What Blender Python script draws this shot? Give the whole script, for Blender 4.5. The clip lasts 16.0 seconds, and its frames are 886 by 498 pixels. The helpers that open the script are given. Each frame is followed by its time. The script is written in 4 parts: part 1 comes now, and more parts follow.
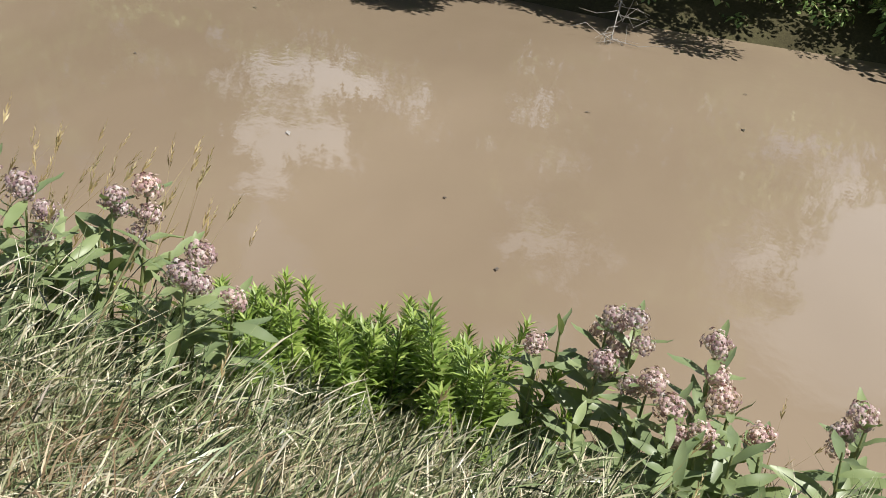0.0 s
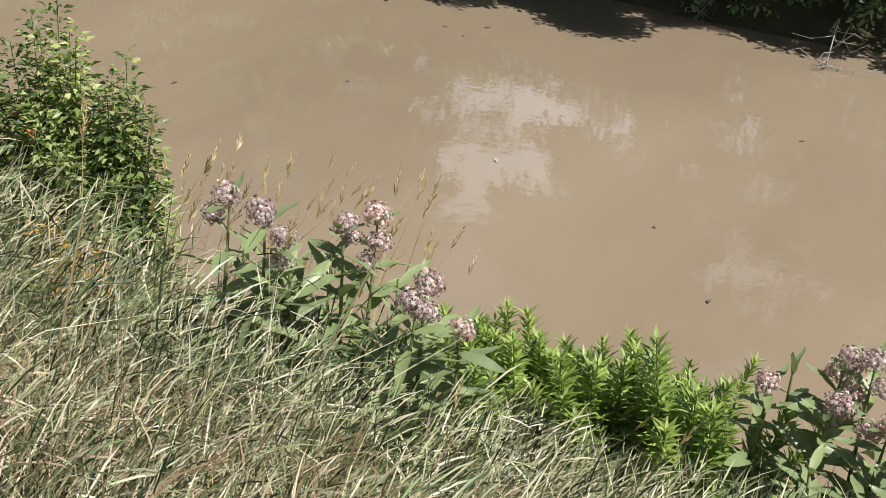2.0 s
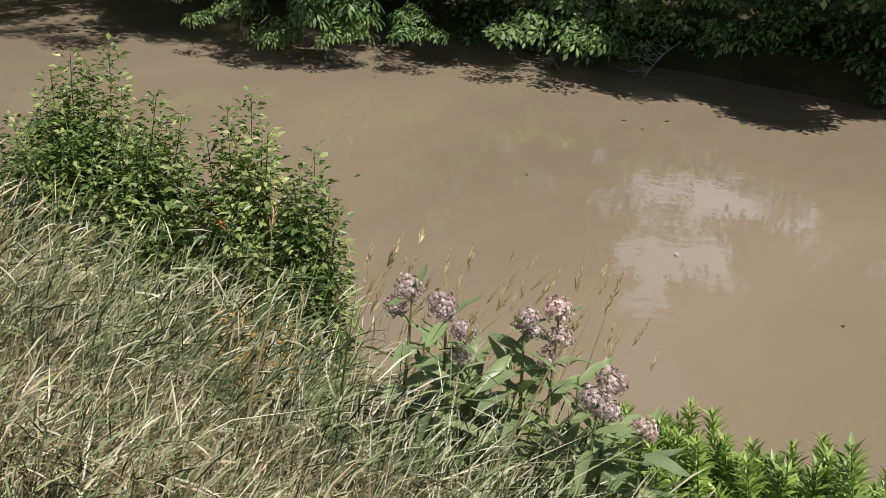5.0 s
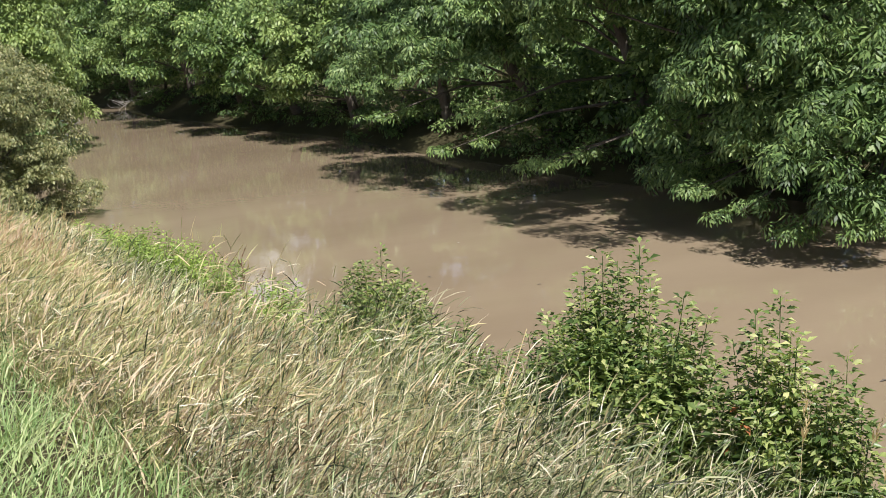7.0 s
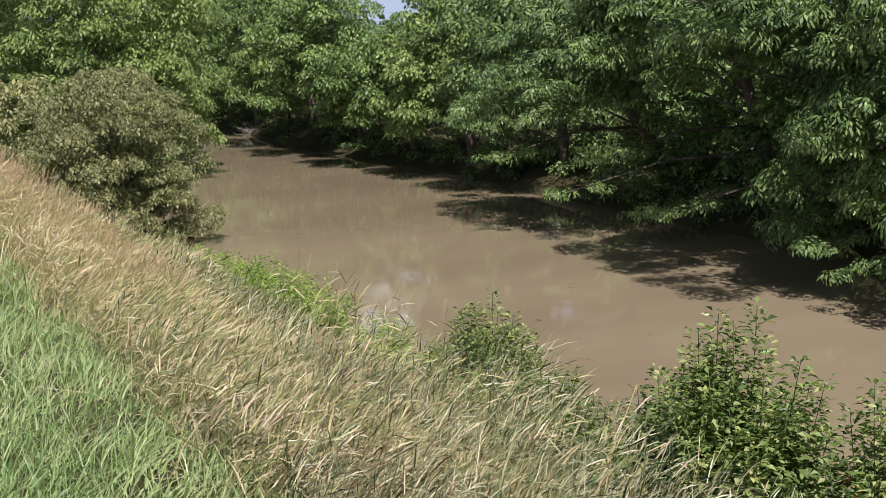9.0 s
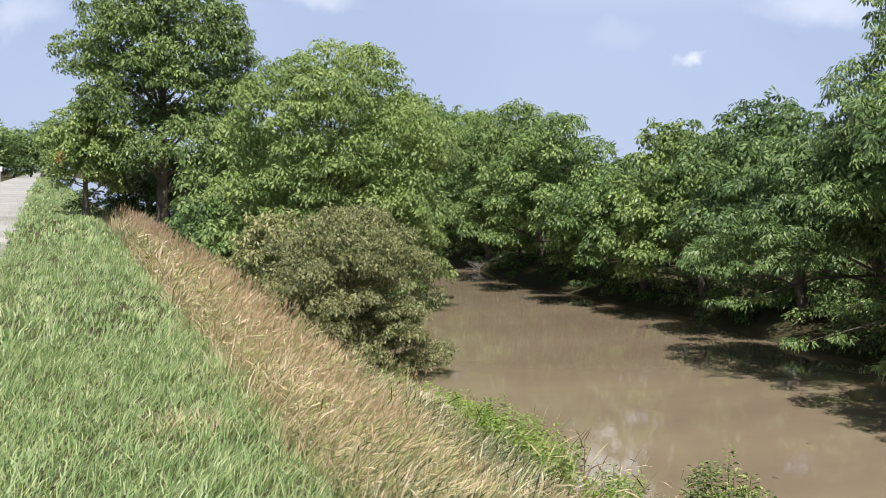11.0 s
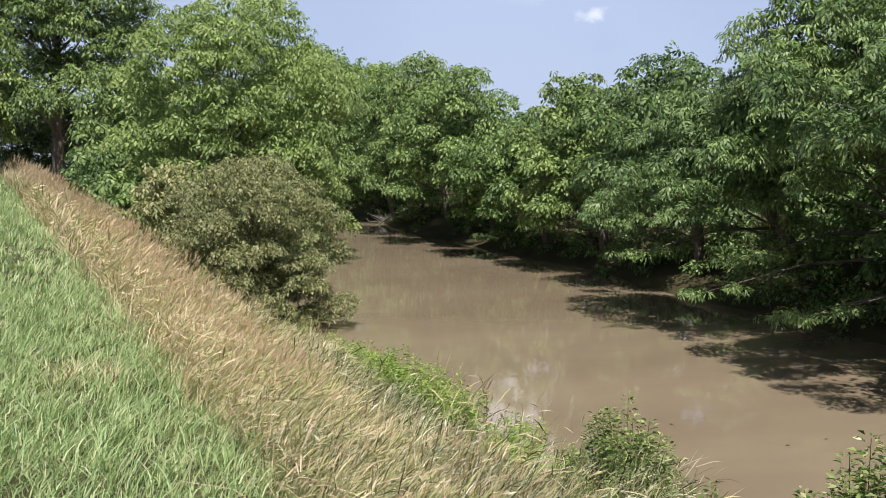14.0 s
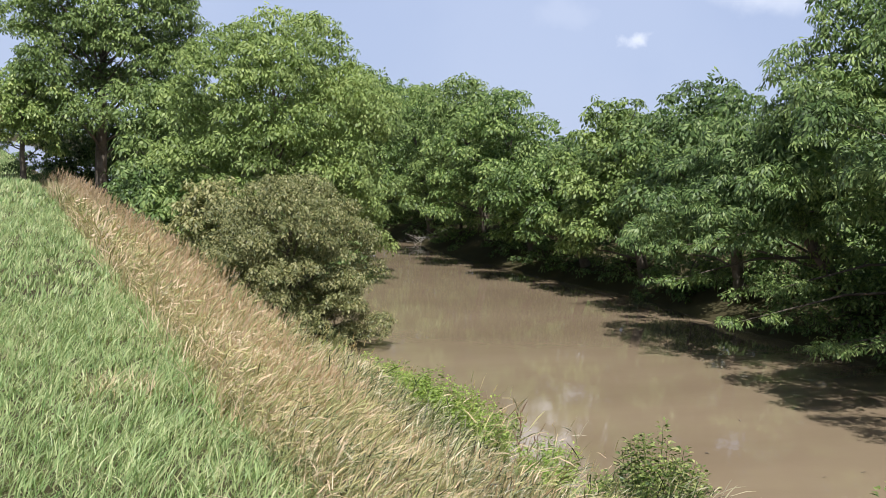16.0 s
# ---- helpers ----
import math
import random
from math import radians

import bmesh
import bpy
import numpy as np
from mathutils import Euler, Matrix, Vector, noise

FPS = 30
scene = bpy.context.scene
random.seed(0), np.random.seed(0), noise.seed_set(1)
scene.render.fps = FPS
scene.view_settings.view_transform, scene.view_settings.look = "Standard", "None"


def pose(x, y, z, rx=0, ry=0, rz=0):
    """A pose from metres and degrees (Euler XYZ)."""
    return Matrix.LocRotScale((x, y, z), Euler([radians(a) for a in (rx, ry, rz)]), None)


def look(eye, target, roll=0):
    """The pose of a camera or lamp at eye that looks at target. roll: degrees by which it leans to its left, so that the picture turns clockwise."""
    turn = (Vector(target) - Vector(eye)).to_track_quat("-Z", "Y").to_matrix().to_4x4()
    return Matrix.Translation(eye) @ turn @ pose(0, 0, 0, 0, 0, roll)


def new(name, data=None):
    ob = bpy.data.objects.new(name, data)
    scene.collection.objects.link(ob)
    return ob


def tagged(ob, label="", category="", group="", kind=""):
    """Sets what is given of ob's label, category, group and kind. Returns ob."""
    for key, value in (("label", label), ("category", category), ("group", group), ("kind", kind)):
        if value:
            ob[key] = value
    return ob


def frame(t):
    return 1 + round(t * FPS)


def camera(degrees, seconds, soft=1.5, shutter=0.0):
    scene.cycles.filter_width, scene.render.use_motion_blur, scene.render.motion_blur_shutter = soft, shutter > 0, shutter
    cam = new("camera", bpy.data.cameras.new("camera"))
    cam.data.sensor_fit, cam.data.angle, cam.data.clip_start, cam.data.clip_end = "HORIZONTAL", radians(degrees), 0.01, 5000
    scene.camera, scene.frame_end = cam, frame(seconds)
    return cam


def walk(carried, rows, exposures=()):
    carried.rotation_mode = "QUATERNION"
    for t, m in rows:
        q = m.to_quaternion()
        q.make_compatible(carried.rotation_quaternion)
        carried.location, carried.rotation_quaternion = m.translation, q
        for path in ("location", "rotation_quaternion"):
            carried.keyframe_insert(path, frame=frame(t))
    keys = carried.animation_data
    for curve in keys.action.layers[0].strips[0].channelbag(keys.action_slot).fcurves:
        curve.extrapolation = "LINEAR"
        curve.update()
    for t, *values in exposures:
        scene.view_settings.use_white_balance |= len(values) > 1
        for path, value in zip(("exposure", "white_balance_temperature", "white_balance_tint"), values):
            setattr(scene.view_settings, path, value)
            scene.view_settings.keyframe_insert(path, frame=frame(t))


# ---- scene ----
cam = camera(39.47, 16.0, 0.55)


def aim(x, y, z, yaw, pitch, roll=0):
    """A pose from the eye, the compass turn from +y towards +x, the tilt and the lean."""
    a, b = radians(yaw), radians(pitch)
    return look((x, y, z), (x + math.sin(a) * math.cos(b), y + math.cos(a) * math.cos(b), z + math.sin(b)), roll)


PATH = [
    (0.0, aim(0.051, -0.131, 3.352, 76.42, -24.89, 7.74)),
    (0.5, aim(0.039, -0.136, 3.357, 74.19, -24.74, 6.87)),
    (1.0, aim(0.061, -0.104, 3.347, 72.14, -24.78, 6.01)),
    (1.5, aim(0.045, -0.051, 3.347, 67.55, -24.84, 3.92)),
    (2.0, aim(0.038, -0.022, 3.347, 66.55, -24.68, 4.72)),
    (2.5, aim(0.046, -0.017, 3.350, 65.63, -24.42, 4.88)),
    (3.0, aim(0.052, -0.019, 3.349, 65.00, -24.01, 4.95)),
    (3.5, aim(0.050, -0.016, 3.358, 64.53, -22.76, 4.88)),
    (4.0, aim(0.036, 0.006, 3.367, 62.89, -21.17, 4.38)),
    (4.2, aim(0.042, 0.008, 3.364, 61.11, -20.95, 3.71)),
    (6.3, aim(0.056, 0.013, 3.331, 53.18, -19.10, 0.86)),
    (6.5, aim(0.031, 0.020, 3.355, 48.70, -15.78, -0.33)),
    (6.7, aim(0.021, 0.031, 3.320, 41.51, -13.34, -2.13)),
    (7.0, aim(-0.004, 0.078, 3.383, 33.52, -11.78, -2.93)),
    (7.5, aim(-0.016, 0.111, 3.396, 29.11, -11.16, -1.99)),
    (8.0, aim(-0.020, 0.099, 3.402, 28.58, -10.40, -0.73)),
    (8.2, aim(-0.016, 0.094, 3.405, 28.55, -10.22, -0.71)),
    (10.3, aim(-0.073, 0.078, 3.497, 24.86, -7.65, -0.78)),
    (10.5, aim(-0.086, 0.087, 3.517, 22.07, -5.53, 0.29)),
    (11.0, aim(-0.089, 0.117, 3.553, 17.91, -3.66, 0.06)),
    (11.5, aim(-0.073, 0.106, 3.554, 17.70, -2.25, 0.00)),
    (12.0, aim(-0.060, 0.101, 3.543, 17.84, -1.88, -0.14)),
    (12.5, aim(-0.039, 0.109, 3.511, 19.44, -3.63, -0.17)),
    (13.0, aim(-0.040, 0.115, 3.496, 21.31, -4.40, -0.01)),
    (13.5, aim(-0.050, 0.114, 3.496, 22.24, -5.76, 0.13)),
    (14.0, aim(-0.084, 0.135, 3.510, 22.42, -5.75, 0.49)),
    (14.5, aim(-0.096, 0.141, 3.508, 21.50, -5.33, 1.09)),
    (15.0, aim(-0.096, 0.138, 3.512, 21.19, -5.03, 1.26)),
    (15.5, aim(-0.090, 0.133, 3.508, 20.93, -4.82, 1.54)),
    (16.0, aim(-0.083, 0.134, 3.505, 20.66, -4.78, 1.70)),
]
walk(cam, PATH, [(0, 0.25), (1.5, 0.33), (2.0, 0.3), (3.0, -0.02), (4.2, 0.0), (6.3, 0.36), (6.5, 0.65), (7.0, 0.46), (7.5, 0.14), (8.0, 0.11), (10.3, 0.17), (11, 0.23), (12, 0.49), (13.5, 0.24), (16, 0.24)])

# ---- light ----
SUN_TURN, SUN_HIGH = 196.0, 58.0
world = bpy.data.worlds.new("sky")
scene.world = world
world.use_nodes = True
wt = world.node_tree
bg = wt.nodes["Background"]
sky = wt.nodes.new("ShaderNodeTexSky")
sky.sky_type, sky.sun_disc = "NISHITA", False
sky.sun_elevation, sky.sun_rotation = radians(SUN_HIGH), radians(SUN_TURN)
sky.air_density, sky.dust_density, sky.ozone_density = 0.75, 0.2, 1.0
bg.inputs["Strength"].default_value = 0.035
# thin summer haze and a few fair-weather clouds
co = wt.nodes.new("ShaderNodeTexCoord")


def sky_math(kind, *values):
    n = wt.nodes.new("ShaderNodeMath")
    n.operation = kind
    for i, v in enumerate(values):
        if isinstance(v, (int, float)):
            n.inputs[i].default_value = v
        else:
            wt.links.new(v, n.inputs[i])
    return n.outputs[0]


def sky_vector(kind, a, b):
    n = wt.nodes.new("ShaderNodeVectorMath")
    n.operation = kind
    for i, v in enumerate((a, b)):
        if isinstance(v, tuple):
            n.inputs[i].default_value = v
        elif v is not None:
            wt.links.new(v, n.inputs[i])
    return n.outputs["Value" if kind == "LENGTH" else "Vector"]


def sky_noise(scale, detail, colour=False):
    n = wt.nodes.new("ShaderNodeTexNoise")
    n.inputs["Scale"].default_value, n.inputs["Detail"].default_value, n.inputs["Roughness"].default_value = scale, detail, 0.55
    wt.links.new(co.outputs["Generated"], n.inputs["Vector"])
    return n.outputs["Color" if colour else "Fac"]


way = wt.nodes.new("ShaderNodeSeparateXYZ")
wt.links.new(co.outputs["Generated"], way.inputs[0])
compass = wt.nodes.new("ShaderNodeCombineXYZ")
wt.links.new(sky_math("MULTIPLY", sky_math("ARCTAN2", way.outputs[0], way.outputs[1]), 180 / math.pi), compass.inputs[0])
way_high = sky_math("MULTIPLY", sky_math("ARCSINE", way.outputs[2]), 180 / math.pi)
wt.links.new(way_high, compass.inputs[1])
ragged = sky_vector("MULTIPLY", sky_vector("SUBTRACT", sky_noise(22.0, 5.0, True), (0.5, 0.5, 0.5)), (4.2, 2.8, 0))
at_sky = sky_vector("ADD", compass.outputs[0], ragged)
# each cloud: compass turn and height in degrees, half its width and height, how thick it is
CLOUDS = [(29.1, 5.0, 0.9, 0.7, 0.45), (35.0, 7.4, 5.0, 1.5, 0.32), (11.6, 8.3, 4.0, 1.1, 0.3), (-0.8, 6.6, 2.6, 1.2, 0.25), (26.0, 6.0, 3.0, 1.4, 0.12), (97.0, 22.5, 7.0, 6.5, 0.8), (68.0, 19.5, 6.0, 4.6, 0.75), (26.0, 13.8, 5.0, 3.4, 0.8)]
rising = wt.nodes.new("ShaderNodeMapRange")
rising.inputs[1].default_value, rising.inputs[2].default_value, rising.inputs[3].default_value, rising.inputs[4].default_value = 7.0, 13.0, 0.05, 0.5
wt.links.new(way_high, rising.inputs[0])
banks = wt.nodes.new("ShaderNodeMapRange")
banks.interpolation_type = "SMOOTHSTEP"
banks.inputs[1].default_value, banks.inputs[2].default_value = 0.42, 0.62
wt.links.new(sky_noise(2.6, 5.0), banks.inputs[0])
clearing = wt.nodes.new("ShaderNodeMapRange")
clearing.inputs[1].default_value, clearing.inputs[2].default_value, clearing.inputs[3].default_value, clearing.inputs[4].default_value = 26.0, 33.0, 1.0, 0.05
wt.links.new(way_high, clearing.inputs[0])
cover = sky_math("MULTIPLY", sky_math("MULTIPLY", rising.outputs[0], banks.outputs[0]), clearing.outputs[0])
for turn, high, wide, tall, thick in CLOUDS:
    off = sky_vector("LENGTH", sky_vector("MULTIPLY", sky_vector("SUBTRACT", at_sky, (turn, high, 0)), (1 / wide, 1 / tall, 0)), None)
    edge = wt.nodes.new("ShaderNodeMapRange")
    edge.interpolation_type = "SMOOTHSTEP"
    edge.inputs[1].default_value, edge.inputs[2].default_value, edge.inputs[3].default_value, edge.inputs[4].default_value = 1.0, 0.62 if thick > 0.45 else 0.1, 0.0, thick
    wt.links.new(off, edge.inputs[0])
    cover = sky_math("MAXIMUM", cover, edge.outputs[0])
haze = wt.nodes.new("ShaderNodeMix")
haze.data_type = "RGBA"
thin = wt.nodes.new("ShaderNodeMapRange")
thin.inputs[1].default_value, thin.inputs[2].default_value, thin.inputs[3].default_value, thin.inputs[4].default_value = 9.0, 28.0, 0.8, 0.0
wt.links.new(way_high, thin.inputs[0])
wt.links.new(thin.outputs[0], haze.inputs[0])
haze.inputs[7].default_value = (13.6, 16.3, 23.4, 1)
wt.links.new(sky.outputs[0], haze.inputs[6])
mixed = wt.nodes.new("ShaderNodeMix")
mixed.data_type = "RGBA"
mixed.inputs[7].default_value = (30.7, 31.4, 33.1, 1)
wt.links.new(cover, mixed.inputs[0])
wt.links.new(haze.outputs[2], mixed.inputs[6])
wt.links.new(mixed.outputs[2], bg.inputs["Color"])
sun = new("sun", bpy.data.lights.new("sun", "SUN"))
sun.data.energy, sun.data.angle, sun.data.color = 5.0, radians(0.55), (1.0, 0.965, 0.92)
a, b = radians(SUN_TURN), radians(SUN_HIGH)
sun.matrix_basis = look((0, 0, 0), (-math.sin(a) * math.cos(b), -math.cos(a) * math.cos(b), -math.sin(b)))


# ---- materials ----
def shader(name):
    m = bpy.data.materials.new(name)
    m.use_nodes = True
    return m, m.node_tree, m.node_tree.nodes["Principled BSDF"]


def add(nt, kind, **values):
    n = nt.nodes.new(kind)
    for k, v in values.items():
        if k in n.inputs:
            n.inputs[k].default_value = v
    return n


def ramp(nt, fac, stops):
    r = nt.nodes.new("ShaderNodeValToRGB")
    while len(r.color_ramp.elements) < len(stops):
        r.color_ramp.elements.new(0.5)
    for e, (at, c) in zip(r.color_ramp.elements, stops):
        e.position, e.color = at, (*c, 1)
    nt.links.new(fac, r.inputs[0])
    return r.outputs[0]


def blend(nt, kind, fac, c1, c2):
    n = nt.nodes.new("ShaderNodeMix")
    n.data_type, n.blend_type = "RGBA", kind
    for i, v in ((0, fac), (6, c1), (7, c2)):
        if isinstance(v, (float, int)):
            n.inputs[i].default_value = v
        elif isinstance(v, tuple):
            n.inputs[i].default_value = (*v, 1)
        else:
            nt.links.new(v, n.inputs[i])
    return n.outputs[2]


def position(nt, scale):
    g = nt.nodes.new("ShaderNodeNewGeometry")
    m = nt.nodes.new("ShaderNodeVectorMath")
    m.operation = "MULTIPLY"
    m.inputs[1].default_value = scale if isinstance(scale, tuple) else (scale, scale, scale)
    nt.links.new(g.outputs["Position"], m.inputs[0])
    return m.outputs[0]


def noise_at(nt, scale, detail=3.0, rough=0.55):
    n = add(nt, "ShaderNodeTexNoise", Scale=1.0, Detail=detail, Roughness=rough)
    nt.links.new(position(nt, scale), n.inputs["Vector"])
    return n.outputs["Fac"]


def leafy(name, stops, patch=0.9, glow=0.35, rough=0.5, spread=0.6, sheen=0.5):
    """Leaves: each its own shade out of stops, drifting over the plant, with light coming through."""
    m, nt, p = shader(name)
    g = nt.nodes.new("ShaderNodeNewGeometry")
    mix = nt.nodes.new("ShaderNodeMix")
    mix.inputs[0].default_value = spread
    nt.links.new(noise_at(nt, patch, 2.0), mix.inputs[2])
    nt.links.new(g.outputs["Random Per Island"], mix.inputs[3])
    col = ramp(nt, mix.outputs[0], stops)
    own = nt.nodes.new("ShaderNodeObjectInfo")
    col = blend(nt, "MULTIPLY", 1.0, col, ramp(nt, own.outputs["Random"], [(0.0, (0.82, 0.84, 0.86)), (1.0, (1.16, 1.12, 1.04))]))
    nt.links.new(col, p.inputs["Base Color"])
    p.inputs["Roughness"].default_value = rough
    p.inputs["Specular IOR Level"].default_value = sheen
    tr = nt.nodes.new("ShaderNodeBsdfTranslucent")
    nt.links.new(blend(nt, "MULTIPLY", 1.0, col, (1.4, 1.45, 0.8)), tr.inputs["Color"])
    mx = nt.nodes.new("ShaderNodeMixShader")
    mx.inputs[0].default_value = glow
    out = nt.nodes["Material Output"]
    nt.links.new(p.outputs[0], mx.inputs[1])
    nt.links.new(tr.outputs[0], mx.inputs[2])
    nt.links.new(mx.outputs[0], out.inputs[0])
    return m


def rough_stuff(name, stops, scale, fine, bump=0.3, rough=0.9):
    m, nt, p = shader(name)
    f = noise_at(nt, scale, 5.0)
    f2 = noise_at(nt, fine, 4.0, 0.7)
    mix = nt.nodes.new("ShaderNodeMix")
    mix.inputs[0].default_value = 0.5
    nt.links.new(f, mix.inputs[2])
    nt.links.new(f2, mix.inputs[3])
    nt.links.new(ramp(nt, mix.outputs[0], stops), p.inputs["Base Color"])
    p.inputs["Roughness"].default_value = rough
    p.inputs["Specular IOR Level"].default_value = 0.2
    bm = add(nt, "ShaderNodeBump", Strength=bump, Distance=0.02)
    nt.links.new(f2, bm.inputs["Height"])
    nt.links.new(bm.outputs[0], p.inputs["Normal"])
    return m


SOIL = rough_stuff("soil", [(0.3, (0.035, 0.028, 0.015)), (0.5, (0.065, 0.058, 0.028)), (0.7, (0.10, 0.095, 0.045))], 1.2, 30)
OCHRE = leafy("withered_leaf", [(0.2, (0.35, 0.20, 0.05)), (0.8, (0.62, 0.42, 0.12))], 6, 0.3, 0.6)
RUSTY = leafy("rust_red_leaf", [(0.2, (0.30, 0.09, 0.04)), (0.8, (0.52, 0.20, 0.09))], 3, 0.3, 0.5)
WHITE = rough_stuff("faded_white_paint", [(0.3, (0.62, 0.62, 0.60)), (0.7, (0.78, 0.78, 0.76))], 2, 20, 0.05, 0.5)
GRAVEL = rough_stuff("gravel", [(0.34, (0.30, 0.29, 0.275)), (0.5, (0.43, 0.415, 0.39)), (0.66, (0.58, 0.565, 0.535))], 0.3, 38, 0.6)
BARK = rough_stuff("bark", [(0.3, (0.06, 0.05, 0.04)), (0.5, (0.13, 0.11, 0.09)), (0.7, (0.22, 0.19, 0.16))], 3, 40, 0.6)
REDDISH = rough_stuff("reddish_stem", [(0.3, (0.16, 0.08, 0.05)), (0.7, (0.34, 0.20, 0.14))], 5, 60, 0.3)
DEAD = rough_stuff("dead_wood", [(0.3, (0.30, 0.28, 0.25)), (0.7, (0.50, 0.47, 0.43))], 5, 60, 0.4)
STALK = rough_stuff("stalk", [(0.3, (0.13, 0.16, 0.06)), (0.7, (0.24, 0.26, 0.11))], 8, 60, 0.2, 0.6)
STRAW = leafy("straw", [(0.15, (0.30, 0.22, 0.10)), (0.5, (0.50, 0.40, 0.22)), (0.85, (0.66, 0.56, 0.36))], 1.2, 0.25, 0.6, 0.7)
ROSY = leafy("rosy_seed", [(0.15, (0.55, 0.355, 0.235)), (0.5, (0.71, 0.51, 0.36)), (0.85, (0.83, 0.68, 0.53))], 0.5, 0.38, 0.6, 0.6)
TREE = leafy("tree_leaf", [(0.22, (0.03, 0.058, 0.021)), (0.5, (0.118, 0.198, 0.062)), (0.8, (0.36, 0.46, 0.175))], 0.6, 0.17, 0.48, 0.4, 0.35)
TREE_MID = leafy("tree_leaf_mid", [(0.2, (0.05, 0.085, 0.035)), (0.5, (0.145, 0.22, 0.065)), (0.8, (0.34, 0.43, 0.16))], 0.5, 0.14, 0.5, 0.4, 0.3)
TREE_PALE = leafy("tree_leaf_pale", [(0.2, (0.09, 0.145, 0.05)), (0.5, (0.22, 0.305, 0.10)), (0.8, (0.42, 0.50, 0.20))], 0.5, 0.22, 0.5, 0.4, 0.3)
OLIVE = leafy("olive_leaf", [(0.2, (0.09, 0.112, 0.04)), (0.5, (0.225, 0.245, 0.098)), (0.8, (0.44, 0.415, 0.205))], 0.7, 0.2, 0.5)
SHRUB = leafy("shrub_leaf", [(0.18, (0.055, 0.10, 0.03)), (0.45, (0.145, 0.215, 0.065)), (0.72, (0.33, 0.40, 0.15)), (0.93, (0.58, 0.57, 0.30))], 2.2, 0.32, 0.38, 0.72)
BRIGHT = leafy("bright_leaf", [(0.2, (0.085, 0.15, 0.04)), (0.5, (0.20, 0.285, 0.085)), (0.8, (0.38, 0.46, 0.17))], 0.8, 0.2, 0.45)
LIME = leafy("lime_leaf", [(0.15, (0.14, 0.205, 0.05)), (0.5, (0.265, 0.385, 0.085)), (0.85, (0.48, 0.585, 0.18))], 2.0, 0.26, 0.42)
# its near-black low stops put the shade of gaps between blades into the colour
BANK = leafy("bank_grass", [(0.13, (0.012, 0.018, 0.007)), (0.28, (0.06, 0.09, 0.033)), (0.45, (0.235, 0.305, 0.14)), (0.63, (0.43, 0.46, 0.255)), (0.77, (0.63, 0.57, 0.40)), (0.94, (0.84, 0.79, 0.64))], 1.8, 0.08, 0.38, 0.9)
THATCH = leafy("thatch", [(0.1, (0.10, 0.065, 0.035)), (0.4, (0.27, 0.19, 0.115)), (0.7, (0.46, 0.37, 0.25)), (0.92, (0.78, 0.70, 0.55))], 1.5, 0.12, 0.45, 0.8)
DRY = leafy("dry_grass", [(0.14, (0.11, 0.125, 0.05)), (0.32, (0.36, 0.385, 0.165)), (0.5, (0.60, 0.535, 0.285)), (0.6, (0.66, 0.53, 0.35)), (0.72, (0.73, 0.55, 0.41)), (0.97, (0.88, 0.80, 0.64))], 0.8, 0.14, 0.5, 0.6)
VERGE = leafy("verge_grass", [(0.15, (0.09, 0.175, 0.05)), (0.4, (0.25, 0.37, 0.158)), (0.62, (0.425, 0.515, 0.262)), (0.85, (0.65, 0.635, 0.44))], 2.2, 0.22, 0.45, 0.48)
MILK = leafy("milkweed_leaf", [(0.2, (0.11, 0.155, 0.065)), (0.5, (0.21, 0.275, 0.125)), (0.8, (0.36, 0.42, 0.23)), (0.95, (0.42, 0.40, 0.22))], 9, 0.2, 0.42, 0.7)
PINK = leafy("milkweed_bloom", [(0.12, (0.30, 0.18, 0.19)), (0.4, (0.52, 0.37, 0.38)), (0.65, (0.68, 0.54, 0.53)), (0.9, (0.84, 0.75, 0.72))], 14, 0.22, 0.6, 0.75)

WATER, nt, p = shader("muddy_water")
silt = ramp(nt, noise_at(nt, (0.12, 0.3, 0.3), 4.0), [(0.35, (0.248, 0.19, 0.130)), (0.65, (0.307, 0.24, 0.167))])
nt.links.new(silt, p.inputs["Base Color"])
p.inputs["Roughness"].default_value = 0.028
p.inputs["IOR"].default_value = 1.33
bm = add(nt, "ShaderNodeBump", Strength=0.04, Distance=0.05)
nt.links.new(noise_at(nt, (2.0, 1.3, 2.0), 2.0), bm.inputs["Height"])
bm2 = add(nt, "ShaderNodeBump", Strength=0.07, Distance=0.01)
nt.links.new(noise_at(nt, (11, 11, 11), 2.0), bm2.inputs["Height"])
nt.links.new(bm.outputs[0], bm2.inputs["Normal"])
nt.links.new(bm2.outputs[0], p.inputs["Normal"])


# ---- mesh tools ----
rng = np.random.default_rng(7)


def mesh_of(name, verts, faces, material):
    """A mesh from arrays: verts (n, 3) and faces (m, 3 or 4)."""
    verts, faces = np.asarray(verts, dtype=np.float32), np.asarray(faces, dtype=np.int32)
    me, k = bpy.data.meshes.new(name), faces.shape[1]
    me.vertices.add(len(verts))
    me.vertices.foreach_set("co", verts.ravel())
    me.loops.add(faces.size)
    me.loops.foreach_set("vertex_index", faces.ravel())
    me.polygons.add(len(faces))
    me.polygons.foreach_set("loop_start", np.arange(0, faces.size, k, dtype=np.int32))
    me.materials.append(material)
    me.update(calc_edges=True)
    return me


def joined(pieces):
    """Several (verts, faces) as one."""
    vs, fs, n = [], [], 0
    for v, f in pieces:
        vs.append(v), fs.append(np.asarray(f) + n)
        n += len(v)
    return np.concatenate(vs), np.concatenate(fs)


